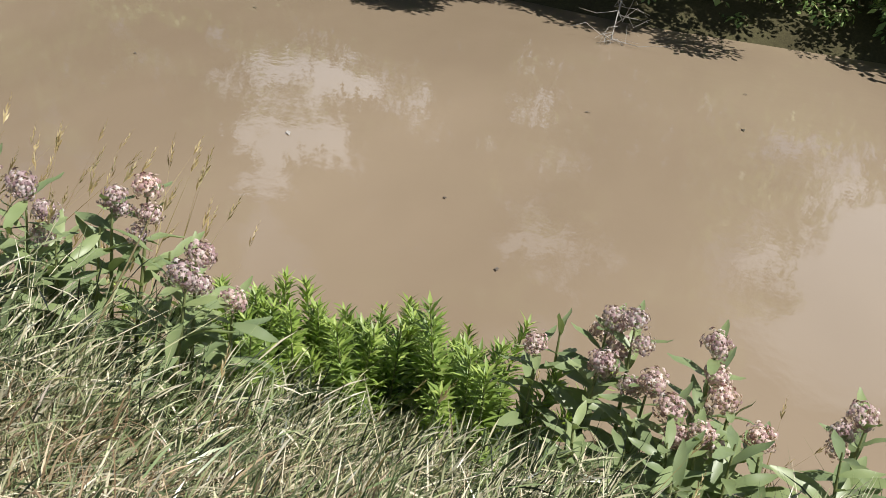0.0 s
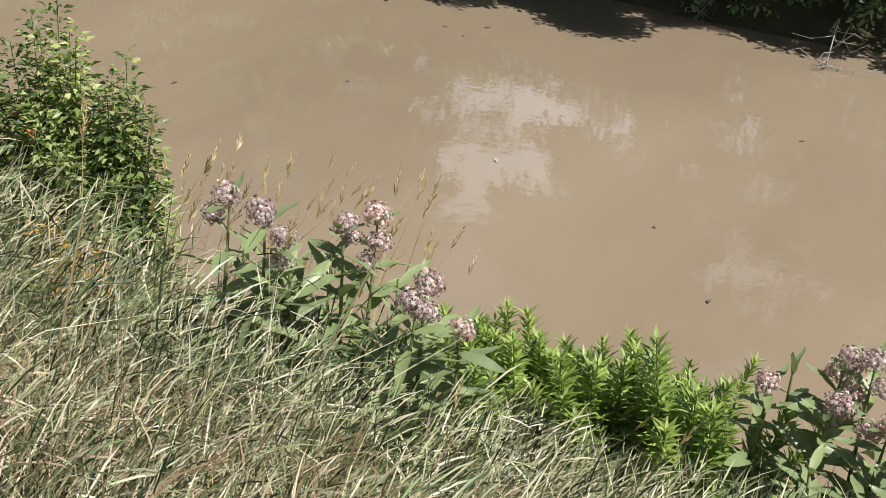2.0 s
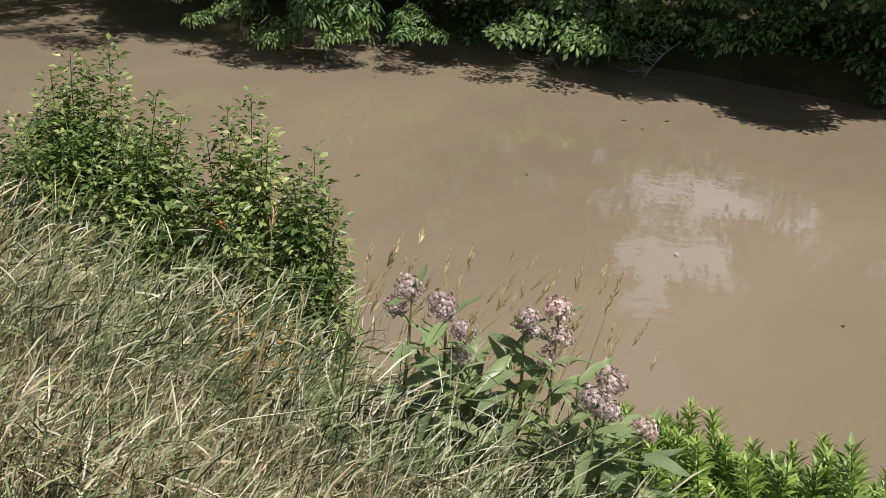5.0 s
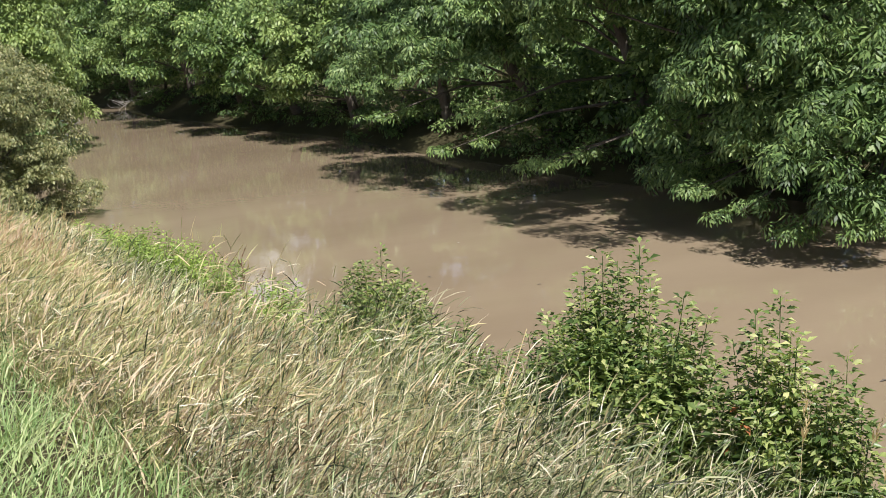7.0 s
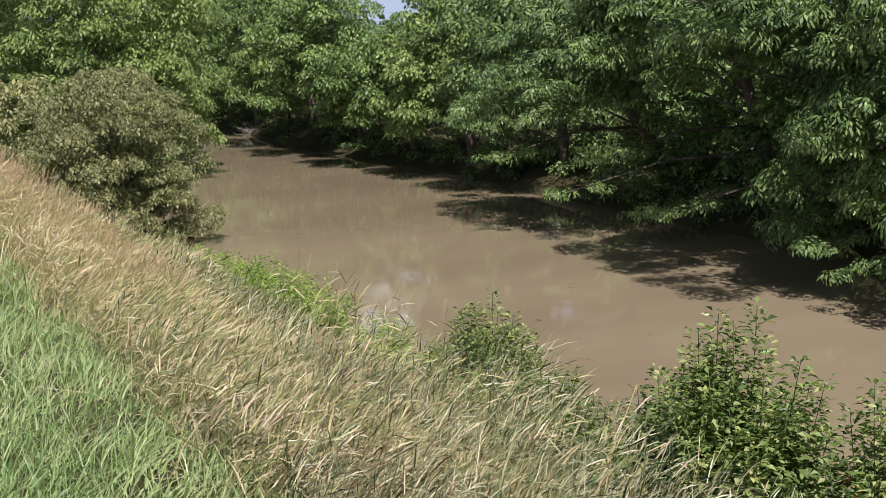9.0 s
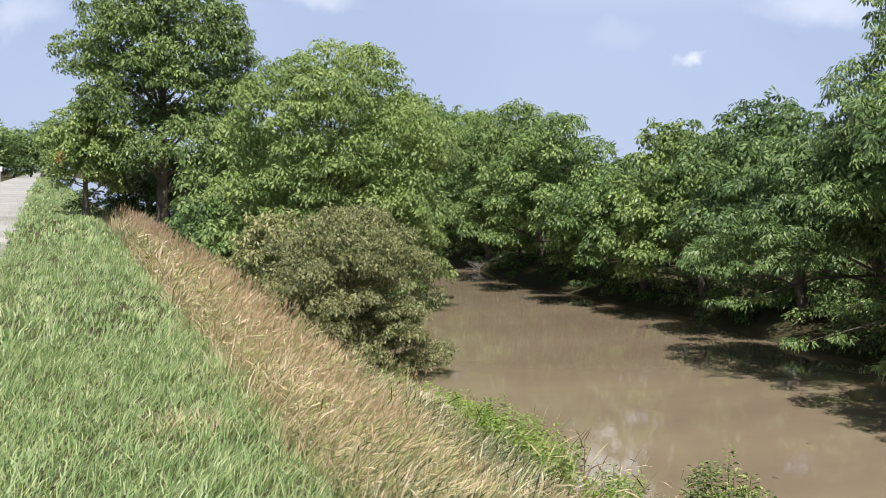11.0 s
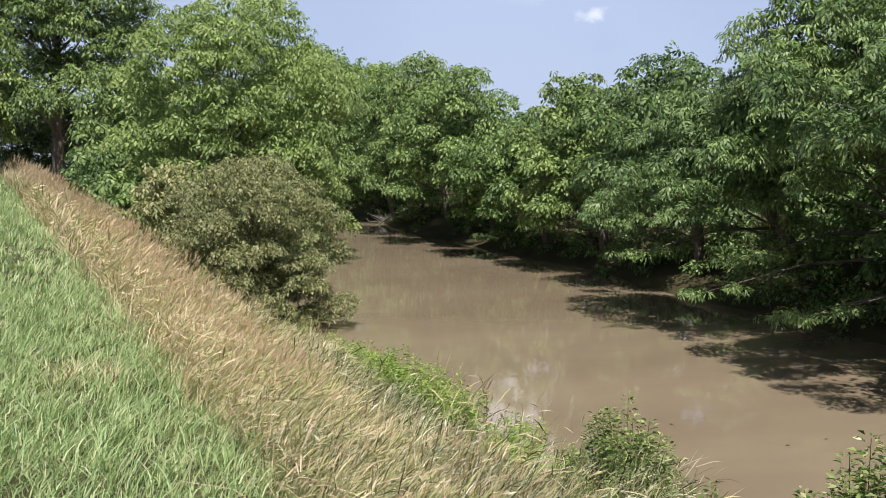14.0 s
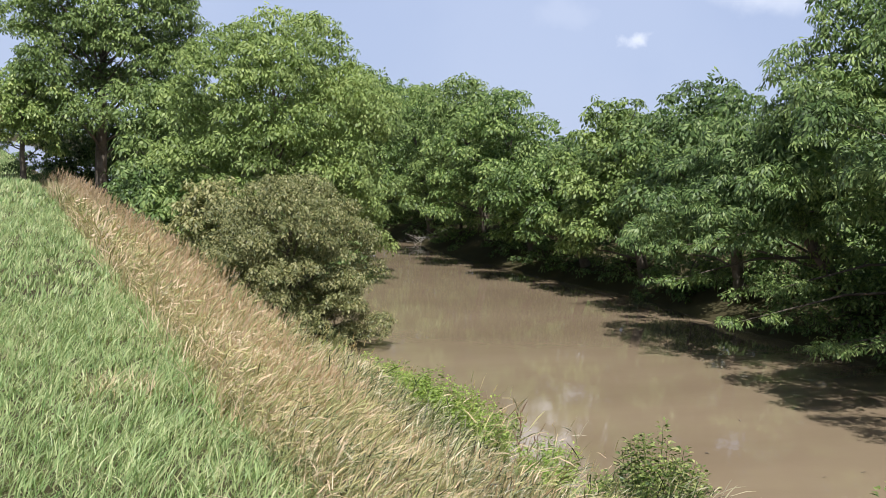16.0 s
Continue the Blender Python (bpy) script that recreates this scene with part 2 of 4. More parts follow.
def scatter(template, places, turns, sizes):
    """Copies of a template's verts and faces at places (n, 3), turned by (n, 3, 3), sized by (n,)."""
    v, f = template
    n = len(places)
    out = np.einsum("nij,kj->nki", turns, v) * np.asarray(sizes)[:, None, None] + places[:, None, :]
    return out.reshape(-1, 3), (f[None] + (np.arange(n) * len(v))[:, None, None]).reshape(-1, f.shape[1])


def frames_of(ahead, up):
    """Turns whose x points ahead and whose z is near up."""
    x = ahead / np.linalg.norm(ahead, axis=1, keepdims=True)
    y = np.cross(up, x)
    y /= np.linalg.norm(y, axis=1, keepdims=True) + 1e-9
    return np.stack([x, y, np.cross(x, y)], axis=2)


def tube(points, radii, sides=6):
    """A tapered tube along points, as triangles."""
    pts = np.asarray(points, dtype=float)
    ring = []
    for i, q in enumerate(pts):
        d = pts[min(i + 1, len(pts) - 1)] - pts[max(i - 1, 0)]
        d /= np.linalg.norm(d) + 1e-9
        u = np.cross(d, (0.3, 1, 0.1))
        u /= np.linalg.norm(u) + 1e-9
        w = np.cross(d, u)
        for s in range(sides):
            c = 2 * math.pi * s / sides
            ring.append(q + radii[i] * (math.cos(c) * u + math.sin(c) * w))
    faces = []
    for i in range(len(pts) - 1):
        for s in range(sides):
            o, o2 = i * sides + s, i * sides + (s + 1) % sides
            faces += [(o, o2, o2 + sides), (o, o2 + sides, o + sides)]
    return np.array(ring), np.array(faces)


def thing(name, place, label, category, group="", kind=""):
    ob = new(name)
    ob.location = place
    return tagged(ob, label, category, group, kind)


def part(name, geometry, material, parent, label="", smooth=False):
    """One mesh object under a thing or a part; geometry is in the parent's own space."""
    ob = new(name, mesh_of(name, *geometry, material) if isinstance(geometry, tuple) else geometry)
    ob.parent = parent
    if smooth:
        ob.data.polygons.foreach_set("use_smooth", [True] * len(ob.data.polygons))
    return tagged(ob, label) if label else ob


def surface(name, geometry, material, label, category, kind="structure", smooth=False):
    ob = new(name, mesh_of(name, *geometry, material))
    if smooth:
        ob.data.polygons.foreach_set("use_smooth", [True] * len(ob.data.polygons))
    return tagged(ob, label, category, "", kind)


def leaflet(length, width, fold=0.15):
    """A folded pointed leaf along x from the origin."""
    v = np.array([(0, 0, 0), (0.45 * length, width / 2, fold * width), (0.45 * length, 0, 0), (0.45 * length, -width / 2, fold * width), (length, 0, -0.12 * length)])
    return v, np.array([(0, 2, 1), (0, 3, 2), (1, 2, 4), (2, 3, 4)])


# ---- the lie of the land: it runs along y, with the road at x < -0.9 and the river from 4.7 to 14.4 ----
LAND_X = [-3000, -40, -7.0, -6.2, -5.9, -1.0, -0.8, 0.2, 1.2, 1.7, 2.6, 3.6, 4.7, 5.6, 7.0, 12.0, 13.6, 14.4, 16.5, 18.5, 40, 3000]
LAND_Z = [1.7, 1.7, 1.6, 1.7, 1.74, 1.74, 1.78, 1.80, 1.78, 1.66, 1.18, 0.66, 0.02, -0.45, -0.9, -0.9, -0.35, 0.0, 1.0, 1.6, 1.7, 1.8]


def land(x, y):
    """The height of the ground."""
    x, y = np.asarray(x, dtype=float), np.asarray(y, dtype=float)
    wob = 0.22 * np.sin(y * 0.37 + 1.0) + 0.12 * np.sin(y * 0.9)
    shift = np.clip((x - 1.5) / 2.5, 0, 1) * wob
    return np.interp(x + shift, LAND_X, LAND_Z)


def sheet(xs, ys, height):
    gx, gy = np.meshgrid(xs, ys)
    v = np.stack([gx.ravel(), gy.ravel(), height(gx.ravel(), gy.ravel())], axis=1)
    n = len(xs)
    i, j = np.meshgrid(np.arange(n - 1), np.arange(len(ys) - 1))
    o = (j * n + i).ravel()
    return v, np.stack([o, o + 1, o + n + 1, o + n], axis=1)


XS = np.concatenate([[-3000, -800, -200, -80, -40, -20, -12], np.arange(-8, 20, 0.25), [22, 26, 32, 40, 80, 200, 800, 3000]])
YS = np.concatenate([[-3000, -800, -200, -60, -30], np.arange(-15, 60, 0.5), np.arange(60, 130, 5), [140, 160, 200, 260, 350, 500, 900, 3000]])
surface("ground", sheet(XS, YS, lambda x, y: land(x, y) + 0.02 * np.sin(3.1 * x + 1.3 * y) * np.sin(2.3 * y - x)), SOIL, "brown earth river bank with a flat top", "ground", smooth=True)
surface("road", sheet(np.linspace(-5.9, -0.95, 12), YS, lambda x, y: 1.775 + 0.03 * (1 - ((x + 3.4) / 2.6) ** 2)), GRAVEL, "pale crushed-gravel country road beside the mown verge", "road", smooth=True)
surface("water", (np.array([(4.0, -400, 0), (14.9, -400, 0), (14.9, 600, 0), (4.0, 600, 0)]), np.array([(0, 1, 2, 3)])), WATER, "still muddy brown river water between wooded banks", "river")


# ---- grass ----
def blades(x, y, height, width, lean, lean_turn, levels=3, lift=-0.03):
    """Tapered grass blades that bend over."""
    n = len(x)
    base = np.stack([x, y, land(x, y) + lift], axis=1)
    way = np.stack([np.cos(lean_turn), np.sin(lean_turn), np.zeros(n)], axis=1)
    spin = rng.uniform(0, 2 * math.pi, n)
    side = np.stack([np.cos(spin), np.sin(spin), np.zeros(n)], axis=1)
    rows = []
    for k in range(levels):
        s = k / levels
        c = base + way * (lean * height * s ** 1.4)[:, None] + np.array([0, 0, 1.0]) * (height * s * (1 - 0.42 * np.minimum(lean, 1.4) * s ** 1.5))[:, None]
        w = width * (1 - 0.55 * s)
        rows += [c - side * w[:, None] / 2, c + side * w[:, None] / 2]
    rows.append(base + way * (lean * height)[:, None] + np.array([0, 0, 1.0]) * (height * (1 - 0.42 * np.minimum(lean, 1.4)))[:, None])
    k = len(rows)
    v = np.stack(rows, axis=1).reshape(-1, 3)
    f = []
    for i in range(levels - 1):
        o = 2 * i
        f += [(o, o + 1, o + 3), (o, o + 3, o + 2)]
    f.append((2 * levels - 2, 2 * levels - 1, 2 * levels))
    f = np.array(f)
    return v, (f[None] + (np.arange(n) * k)[:, None, None]).reshape(-1, 3)


def bend(y):
    """The bank's top edge drifts away from the road further on."""
    return 0.02 * np.clip(np.asarray(y) - 5.0, 0, 60)


def grass(name, zones, material, label, mess=()):
    """Tufts of blades: each tuft leans and grows as one, its blades a little apart. mess: zones of loose blades lying across the tufts."""
    pieces = []
    for x0, x1, y0, y1, density, tall, width, lean, turn, levels, tuft in zones:
        m = int((x1 - x0) * (y1 - y0) * density / tuft)
        cx, cy = rng.uniform(x0, x1, m), rng.uniform(y0, y1, m)
        cx = cx + bend(cy) * (np.clip((cx - x0) / (x1 - x0), 0, 1) if x0 < 0 else 1)
        way, long_ = radians(turn) + rng.normal(0, 1.1, m), tall * rng.uniform(0.62, 1.15, m) * (1 + 0.16 * np.sin(2.9 * cx + 1.3 * cy) * np.sin(1.7 * cy - 0.8 * cx) + 0.1 * np.sin(5.3 * cy + 2.0 * cx))
        n = m * tuft
        x, y = np.repeat(cx, tuft) + rng.normal(0, 0.05, n), np.repeat(cy, tuft) + rng.normal(0, 0.05, n)
        h = np.repeat(long_, tuft) * rng.uniform(0.5, 1.15, n)
        pieces.append(blades(x, y, h, width * rng.uniform(0.5, 1.5, n), lean * rng.uniform(0.2, 1.35, n), np.repeat(way, tuft) + rng.normal(0, 0.8, n), levels))
    for x0, x1, y0, y1, density, high, length, width in mess:
        n = int((x1 - x0) * (y1 - y0) * density)
        y = rng.uniform(y0, y1, n)
        x = rng.uniform(x0, x1, n) + bend(y)
        h = length * rng.uniform(0.5, 1.3, n)
        pieces.append(blades(x, y, h, width * rng.uniform(0.5, 1.5, n), rng.uniform(0.25, 1.4, n), radians(-40) + rng.normal(0, 1.2, n), 3, rng.uniform(0.1, 1.0, n) * high))
    return surface(name, joined(pieces), material, label, "grass", "stuff")


def mounds(x, y):
    """How the matted grass swells and sinks from clump to clump."""
    return 0.5 * np.sin(5.1 * x + 2.3 * y + 0.8 * np.sin(2.9 * y)) * np.sin(4.3 * y - 2.1 * x) + 0.3 * np.sin(9.7 * y + 6.1 * x) * np.sin(8.3 * x - 3.7 * y) + 0.2 * np.sin(17 * x + 5 * y) * np.sin(15 * y - 4 * x)


def mat(name, zones, material, label, wind=-62, spread=0.75, lift=26):
    """Bent blades lying over one another: each a narrow curved strip at its own height in the sward."""
    pieces = []
    for x0, x1, y0, y1, density, high, length, width in zones:
        n = int((x1 - x0) * (y1 - y0) * density)
        y = rng.uniform(y0, y1, n)
        x = rng.uniform(x0, x1, n)
        hill = mounds(x, y)
        x = x + bend(y)
        z = land(x, y) + high * (0.62 + 0.38 * hill + np.minimum(rng.normal(0, 0.27, n), 0.22) - 0.3 * rng.uniform(0, 1, n) ** 2)
        long_ = length * rng.uniform(0.45, 1.5, n)
        turn = radians(wind) + rng.normal(0, spread, n) + 0.3 * np.sin(1.9 * x + 0.8 * y) * np.sin(1.3 * y)
        rise = np.clip(radians(lift) + rng.normal(0, 0.42, n), -0.5, 1.35)
        way = np.stack([np.cos(turn) * np.cos(rise), np.sin(turn) * np.cos(rise), np.sin(rise)], axis=1)
        spin = rng.normal(0, 1, (n, 3))
        side = np.cross(way, spin)
        side /= np.linalg.norm(side, axis=1, keepdims=True) + 1e-9
        side *= (width * rng.uniform(0.45, 1.5, n) / 2)[:, None]
        foot = np.stack([x, y, z], axis=1)
        mid = foot + way * (0.55 * long_)[:, None] + np.array([0, 0, 0.02]) * long_[:, None]
        tip = foot + way * long_[:, None] - np.array([0, 0, 0.07]) * long_[:, None]
        v = np.stack([foot - side * 0.7, foot + side * 0.7, mid - side, mid + side, tip], axis=1).reshape(-1, 3)
        f = np.array([(0, 1, 3), (0, 3, 2), (2, 3, 4)])
        pieces.append((v, (f[None] + (np.arange(n) * 5)[:, None, None]).reshape(-1, 3)))
    return surface(name, joined(pieces), material, label, "grass", "stuff")


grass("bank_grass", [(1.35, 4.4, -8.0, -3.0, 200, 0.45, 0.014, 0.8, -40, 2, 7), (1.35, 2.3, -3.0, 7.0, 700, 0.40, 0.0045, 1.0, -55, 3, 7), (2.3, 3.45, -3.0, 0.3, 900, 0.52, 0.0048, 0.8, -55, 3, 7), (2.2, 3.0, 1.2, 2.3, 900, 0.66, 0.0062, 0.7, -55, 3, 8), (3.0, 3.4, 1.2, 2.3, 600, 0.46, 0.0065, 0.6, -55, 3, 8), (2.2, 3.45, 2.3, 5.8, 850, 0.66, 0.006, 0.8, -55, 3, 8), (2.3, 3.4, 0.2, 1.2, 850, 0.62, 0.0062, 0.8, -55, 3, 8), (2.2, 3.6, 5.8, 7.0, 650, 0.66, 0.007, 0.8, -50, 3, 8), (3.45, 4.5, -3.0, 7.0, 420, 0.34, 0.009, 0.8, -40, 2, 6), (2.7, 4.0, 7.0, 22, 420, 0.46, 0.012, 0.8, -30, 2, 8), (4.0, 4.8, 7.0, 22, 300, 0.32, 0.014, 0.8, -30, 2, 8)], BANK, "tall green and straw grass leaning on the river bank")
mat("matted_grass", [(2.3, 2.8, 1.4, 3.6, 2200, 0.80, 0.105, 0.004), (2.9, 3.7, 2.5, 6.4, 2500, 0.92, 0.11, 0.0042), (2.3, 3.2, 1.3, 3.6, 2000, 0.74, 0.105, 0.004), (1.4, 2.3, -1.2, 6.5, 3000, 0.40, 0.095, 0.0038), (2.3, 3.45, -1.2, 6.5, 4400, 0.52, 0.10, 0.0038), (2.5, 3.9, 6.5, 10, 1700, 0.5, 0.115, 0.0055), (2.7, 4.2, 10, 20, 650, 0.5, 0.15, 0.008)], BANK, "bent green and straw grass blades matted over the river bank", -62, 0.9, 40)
grass("thatch", [(1.35, 2.5, -3.0, 6.0, 140, 0.40, 0.0045, 0.5, -55, 3, 6)], THATCH, "brown and straw dead grass matted among the green blades",
      [(1.4, 2.6, -3.0, 6.0, 520, 0.36, 0.10, 0.0042), (2.6, 3.4, -1.0, 6.0, 160, 0.40, 0.10, 0.0042)])
mat("matted_thatch", [(1.4, 2.3, -1.2, 5.0, 1500, 0.36, 0.085, 0.0036), (2.3, 3.3, -1.2, 5.0, 350, 0.48, 0.085, 0.0036)], THATCH, "brown dead grass lying under the green blades", -62, 1.0, 34)
grass("dry_grass", [(3.2, 4.35, 12.0, 18.5, 300, 0.62, 0.011, 1.0, -30, 2, 7), (2.9, 3.9, 8.0, 12.0, 300, 0.5, 0.010, 1.0, -30, 2, 7), (1.3, 2.5, -3.0, 4.0, 35, 0.42, 0.0045, 0.9, -50, 3, 7), (1.3, 2.7, 4.0, 7.0, 420, 0.46, 0.0065, 1.2, -50, 3, 7), (1.25, 3.2, 7.0, 16, 560, 0.48, 0.009, 1.2, -40, 2, 7), (1.25, 4.4, 16, 30, 300, 0.58, 0.015, 1.0, -30, 2, 7), (1.3, 3.4, 30, 60, 170, 0.75, 0.03, 0.5, -30, 2, 8), (0.5, 0.95, 8.25, 8.75, 1300, 0.22, 0.009, 0.9, 10, 2, 8)], DRY, "tall dry straw-coloured grass along the top of the bank")
mat("matted_dry_grass", [(2.4, 3.55, 2.9, 7.0, 900, 0.86, 0.105, 0.0045), (1.3, 2.5, -1.0, 4.0, 300, 0.38, 0.09, 0.0038), (1.3, 3.0, 4.0, 7.0, 3000, 0.42, 0.105, 0.0048), (1.3, 3.2, 7.0, 11, 2600, 0.44, 0.11, 0.0055), (1.3, 3.7, 11, 17, 1500, 0.48, 0.13, 0.0075), (1.3, 4.3, 17, 30, 430, 0.52, 0.27, 0.016)], DRY, "dry straw and olive grass blades lying in a tangle", -50, 0.95, 36)
grass("verge_grass", [(-0.9, 1.5, -5.0, 1.0, 250, 0.19, 0.014, 0.5, 10, 2, 8), (-0.9, 1.5, 1.0, 3.0, 500, 0.19, 0.012, 0.5, 10, 2, 8), (-0.9, 1.55, 3.0, 7.5, 1500, 0.22, 0.0075, 0.9, 10, 2, 9), (-0.95, 1.55, 7.5, 13, 1050, 0.22, 0.0105, 0.9, 10, 2, 9), (-1.0, 1.5, 13, 30, 500, 0.20, 0.016, 0.7, 10, 2, 9), (-1.1, 1.4, 30, 90, 90, 0.24, 0.045, 0.5, 10, 2, 8), (-1.3, 2.0, 90, 290, 11, 0.28, 0.15, 0.5, 10, 2, 8)], VERGE, "short bright green mown grass along the road verge",
      [(-0.9, 1.4, 3.0, 13, 400, 0.10, 0.10, 0.007)])


def plume(seed):
    """A seed head of unit length along x: thin drooping spikelets round a stalk."""
    r = np.random.default_rng(seed)
    n = 14
    t, s = np.arange(n) * 2.4, np.linspace(0.0, 0.95, n)
    d = np.stack([np.full(n, 3.6), np.cos(t), np.sin(t)], axis=1) + r.normal(0, 0.15, (n, 3))
    v = np.array([(0, 0, 0), (0.5, 0.1, 0), (1, 0, 0), (0.5, -0.1, 0)])
    return scatter((v, np.array([(0, 2, 1), (0, 3, 2)])), np.stack([s, 0 * s, 0 * s], axis=1), frames_of(d, r.normal(0, 1, (n, 3))), 0.32 * (1.2 - s))


def seeded(name, zones, material, label):
    """Upright stalks, each with a seed head."""
    pieces = []
    for x0, x1, y0, y1, count, tall, head, drift in zones:
        x, y = rng.uniform(x0, x1, count), rng.uniform(y0, y1, count)
        if drift:
            m = max(count // 70, 1)
            cx, cy = np.repeat(rng.uniform(x0, x1, m), 70), np.repeat(rng.uniform(y0, y1, m), 70)
            x, y = np.clip(cx + rng.normal(0, 0.16, len(cx)), x0, x1), cy + rng.normal(0, 0.4, len(cy))
            count = len(x)
        x = x + bend(y)
        h = tall * rng.uniform(0.7, 1.15, count)
        way, lean = radians(-40) + rng.normal(0, 0.8, count), rng.uniform(0.1, 0.5, count)
        tip = np.stack([x + np.cos(way) * lean * h, y + np.sin(way) * lean * h, land(x, y) - 0.03 + h * (1 - 0.42 * lean)], axis=1)
        pieces.append(blades(x, y, h, np.full(count, head * 0.065), lean, way, 3))
        d = np.stack([np.cos(way) * lean * 1.6, np.sin(way) * lean * 1.6, np.ones(count)], axis=1)
        pieces.append(scatter(plume(3), tip - d * 0.02, frames_of(d, rng.normal(0, 1, (count, 3))), head * rng.uniform(0.7, 1.3, count)))
    return surface(name, joined(pieces), material, label, "grass", "stuff")


seeded("seeding_grass", [(1.4, 3.0, 2.5, 8, 210, 0.52, 0.09, True), (1.4, 2.2, 6.5, 13, 700, 0.50, 0.10, True), (1.4, 2.6, 12, 20, 700, 0.56, 0.12, True), (1.5, 3.2, 18, 34, 1300, 0.75, 0.16, False), (1.6, 3.6, 32, 62, 1500, 0.9, 0.24, False)], ROSY, "reddish-brown grass seed heads over the dry grass")
seeded("pale_seeding_grass", [(3.1, 3.7, 1.7, 2.9, 80, 1.15, 0.12, False), (2.0, 4.2, -1.5, 6.5, 70, 0.75, 0.09, False), (4.2, 4.8, 8.5, 14, 50, 0.8, 0.11, False), (4.5, 5.0, 14, 19, 110, 0.8, 0.13, False)], STRAW, "thin pale grass stalks with feathery seed heads")


# ---- trees ----
def tuft(leaves, wide, seed):
    """A leafy twig end for trees further off: a flattened, drooping clump of folded leaves, about a unit across."""
    r = np.random.default_rng(seed)
    v = np.array([(0, 0, 0), (0.5, wide / 2, -0.06), (0.5, -wide / 2, -0.06), (1.0, 0, -0.14)])
    f = np.array([(0, 2, 1), (1, 2, 3)])
    t = np.arange(leaves) * 2.39996 + r.uniform(-0.4, 0.4, leaves)
    q = np.sqrt((np.arange(leaves) + 0.5) / leaves)
    at = np.stack([0.36 * q * np.cos(t) + 0.2, 0.36 * q * np.sin(t), 0.12 - 0.22 * q ** 2 + r.normal(0, 0.06, leaves)], axis=1)
    d = np.stack([np.cos(t) + 0.3, np.sin(t), r.uniform(-0.55, 0.15, leaves)], axis=1)
    return scatter((v, f), at, frames_of(d, np.array([0, 0, 1.0]) + r.normal(0, 0.25, (leaves, 3))), 0.275 * r.uniform(0.75, 1.25, leaves))


TUFT, TUFT_BROAD = tuft(9, 0.55, 6), tuft(7, 0.75, 9)


def pad(leaves, wide, seed, leaf):
    """A leaf clump like a small drooping umbrella, about a unit across: leaves shingled outwards from its crown."""
    r = np.random.default_rng(seed)
    v = np.array([(0, 0, 0), (0.5, wide / 2, -0.05), (0.5, -wide / 2, -0.05), (1.0, 0, -0.2)])
    q = np.sqrt((np.arange(leaves) + 0.4) / leaves)
    t = np.arange(leaves) * 2.39996 + r.uniform(-0.35, 0.35, leaves)
    at = np.stack([0.27 * q * np.cos(t) * 1.25, 0.27 * q * np.sin(t), -0.16 * q ** 2 + r.normal(0, 0.025, leaves)], axis=1)
    d = np.stack([np.cos(t), np.sin(t), -0.15 - 0.75 * q + r.normal(0, 0.15, leaves)], axis=1)
    up = np.stack([0.5 * q * np.cos(t), 0.5 * q * np.sin(t), np.ones(leaves)], axis=1) + r.normal(0, 0.2, (leaves, 3))
    return scatter((v, np.array([(0, 2, 1), (1, 2, 3)])), at, frames_of(d, up), leaf * r.uniform(0.8, 1.25, leaves))


PAD, PAD_NEAR = pad(16, 0.48, 12, 0.25), pad(26, 0.36, 13, 0.22)


def lobes_of(width, depth, low, high, count, seed, skirt=1.0, cone=False):
    """Leafy clumps at the ends of boughs, on an uneven dome, round a few inner clumps: centre and half-axes."""
    r = np.random.default_rng(seed)
    mid, half, out = (low + high) / 2, (high - low) / 2, []
    for i in range(count):
        s = 1 - 2 * (i + 0.5) / count
        turn = i * 2.39996 + r.uniform(-0.5, 0.5)
        rad = math.sqrt(max(1 - abs(s) ** 2.4, 0)) if s > skirt - 1 else math.sqrt(max(1 - (1 - skirt) ** 2.4, 0)) * (1 - 0.1 * (s - skirt + 1))
        if cone:  # widest near its foot, tapering in tiers
            rad = 0.12 + 0.85 * (1 - ((s + 1) / 2) ** 1.7)
        k, size = r.uniform(0.66, 0.94), r.uniform(0.2, 0.38)
        lump = 1 + 0.08 * math.sin(3 * turn + seed) + 0.06 * math.sin(5 * s + 2 * turn)
        out.append(((width * k * lump * rad * math.cos(turn), depth * k * lump * rad * math.sin(turn), mid + half * (0.84 * s * (1 + 0.07 * math.sin(2 * turn + seed)) + r.uniform(-0.05, 0.05))),
                    (width * size, depth * size, min(half * size * 0.6, width * size * 0.55))))
    for i in range(5):  # leading shoots that stand over the dome
        turn = i * 2.2 + r.uniform(0, 1)
        q = r.uniform(0.1, 0.55)
        out.append(((width * q * math.cos(turn), depth * q * math.sin(turn), mid + half * r.uniform(0.76, 0.93)), (width * 0.13, depth * 0.13, half * 0.1)))
    for k in (-0.45, 0.0, 0.45, 0.7):
        out.append(((0, 0, mid + half * k), (width * (0.6 - 0.25 * abs(k)), depth * (0.6 - 0.25 * abs(k)), half * 0.3)))
    return out


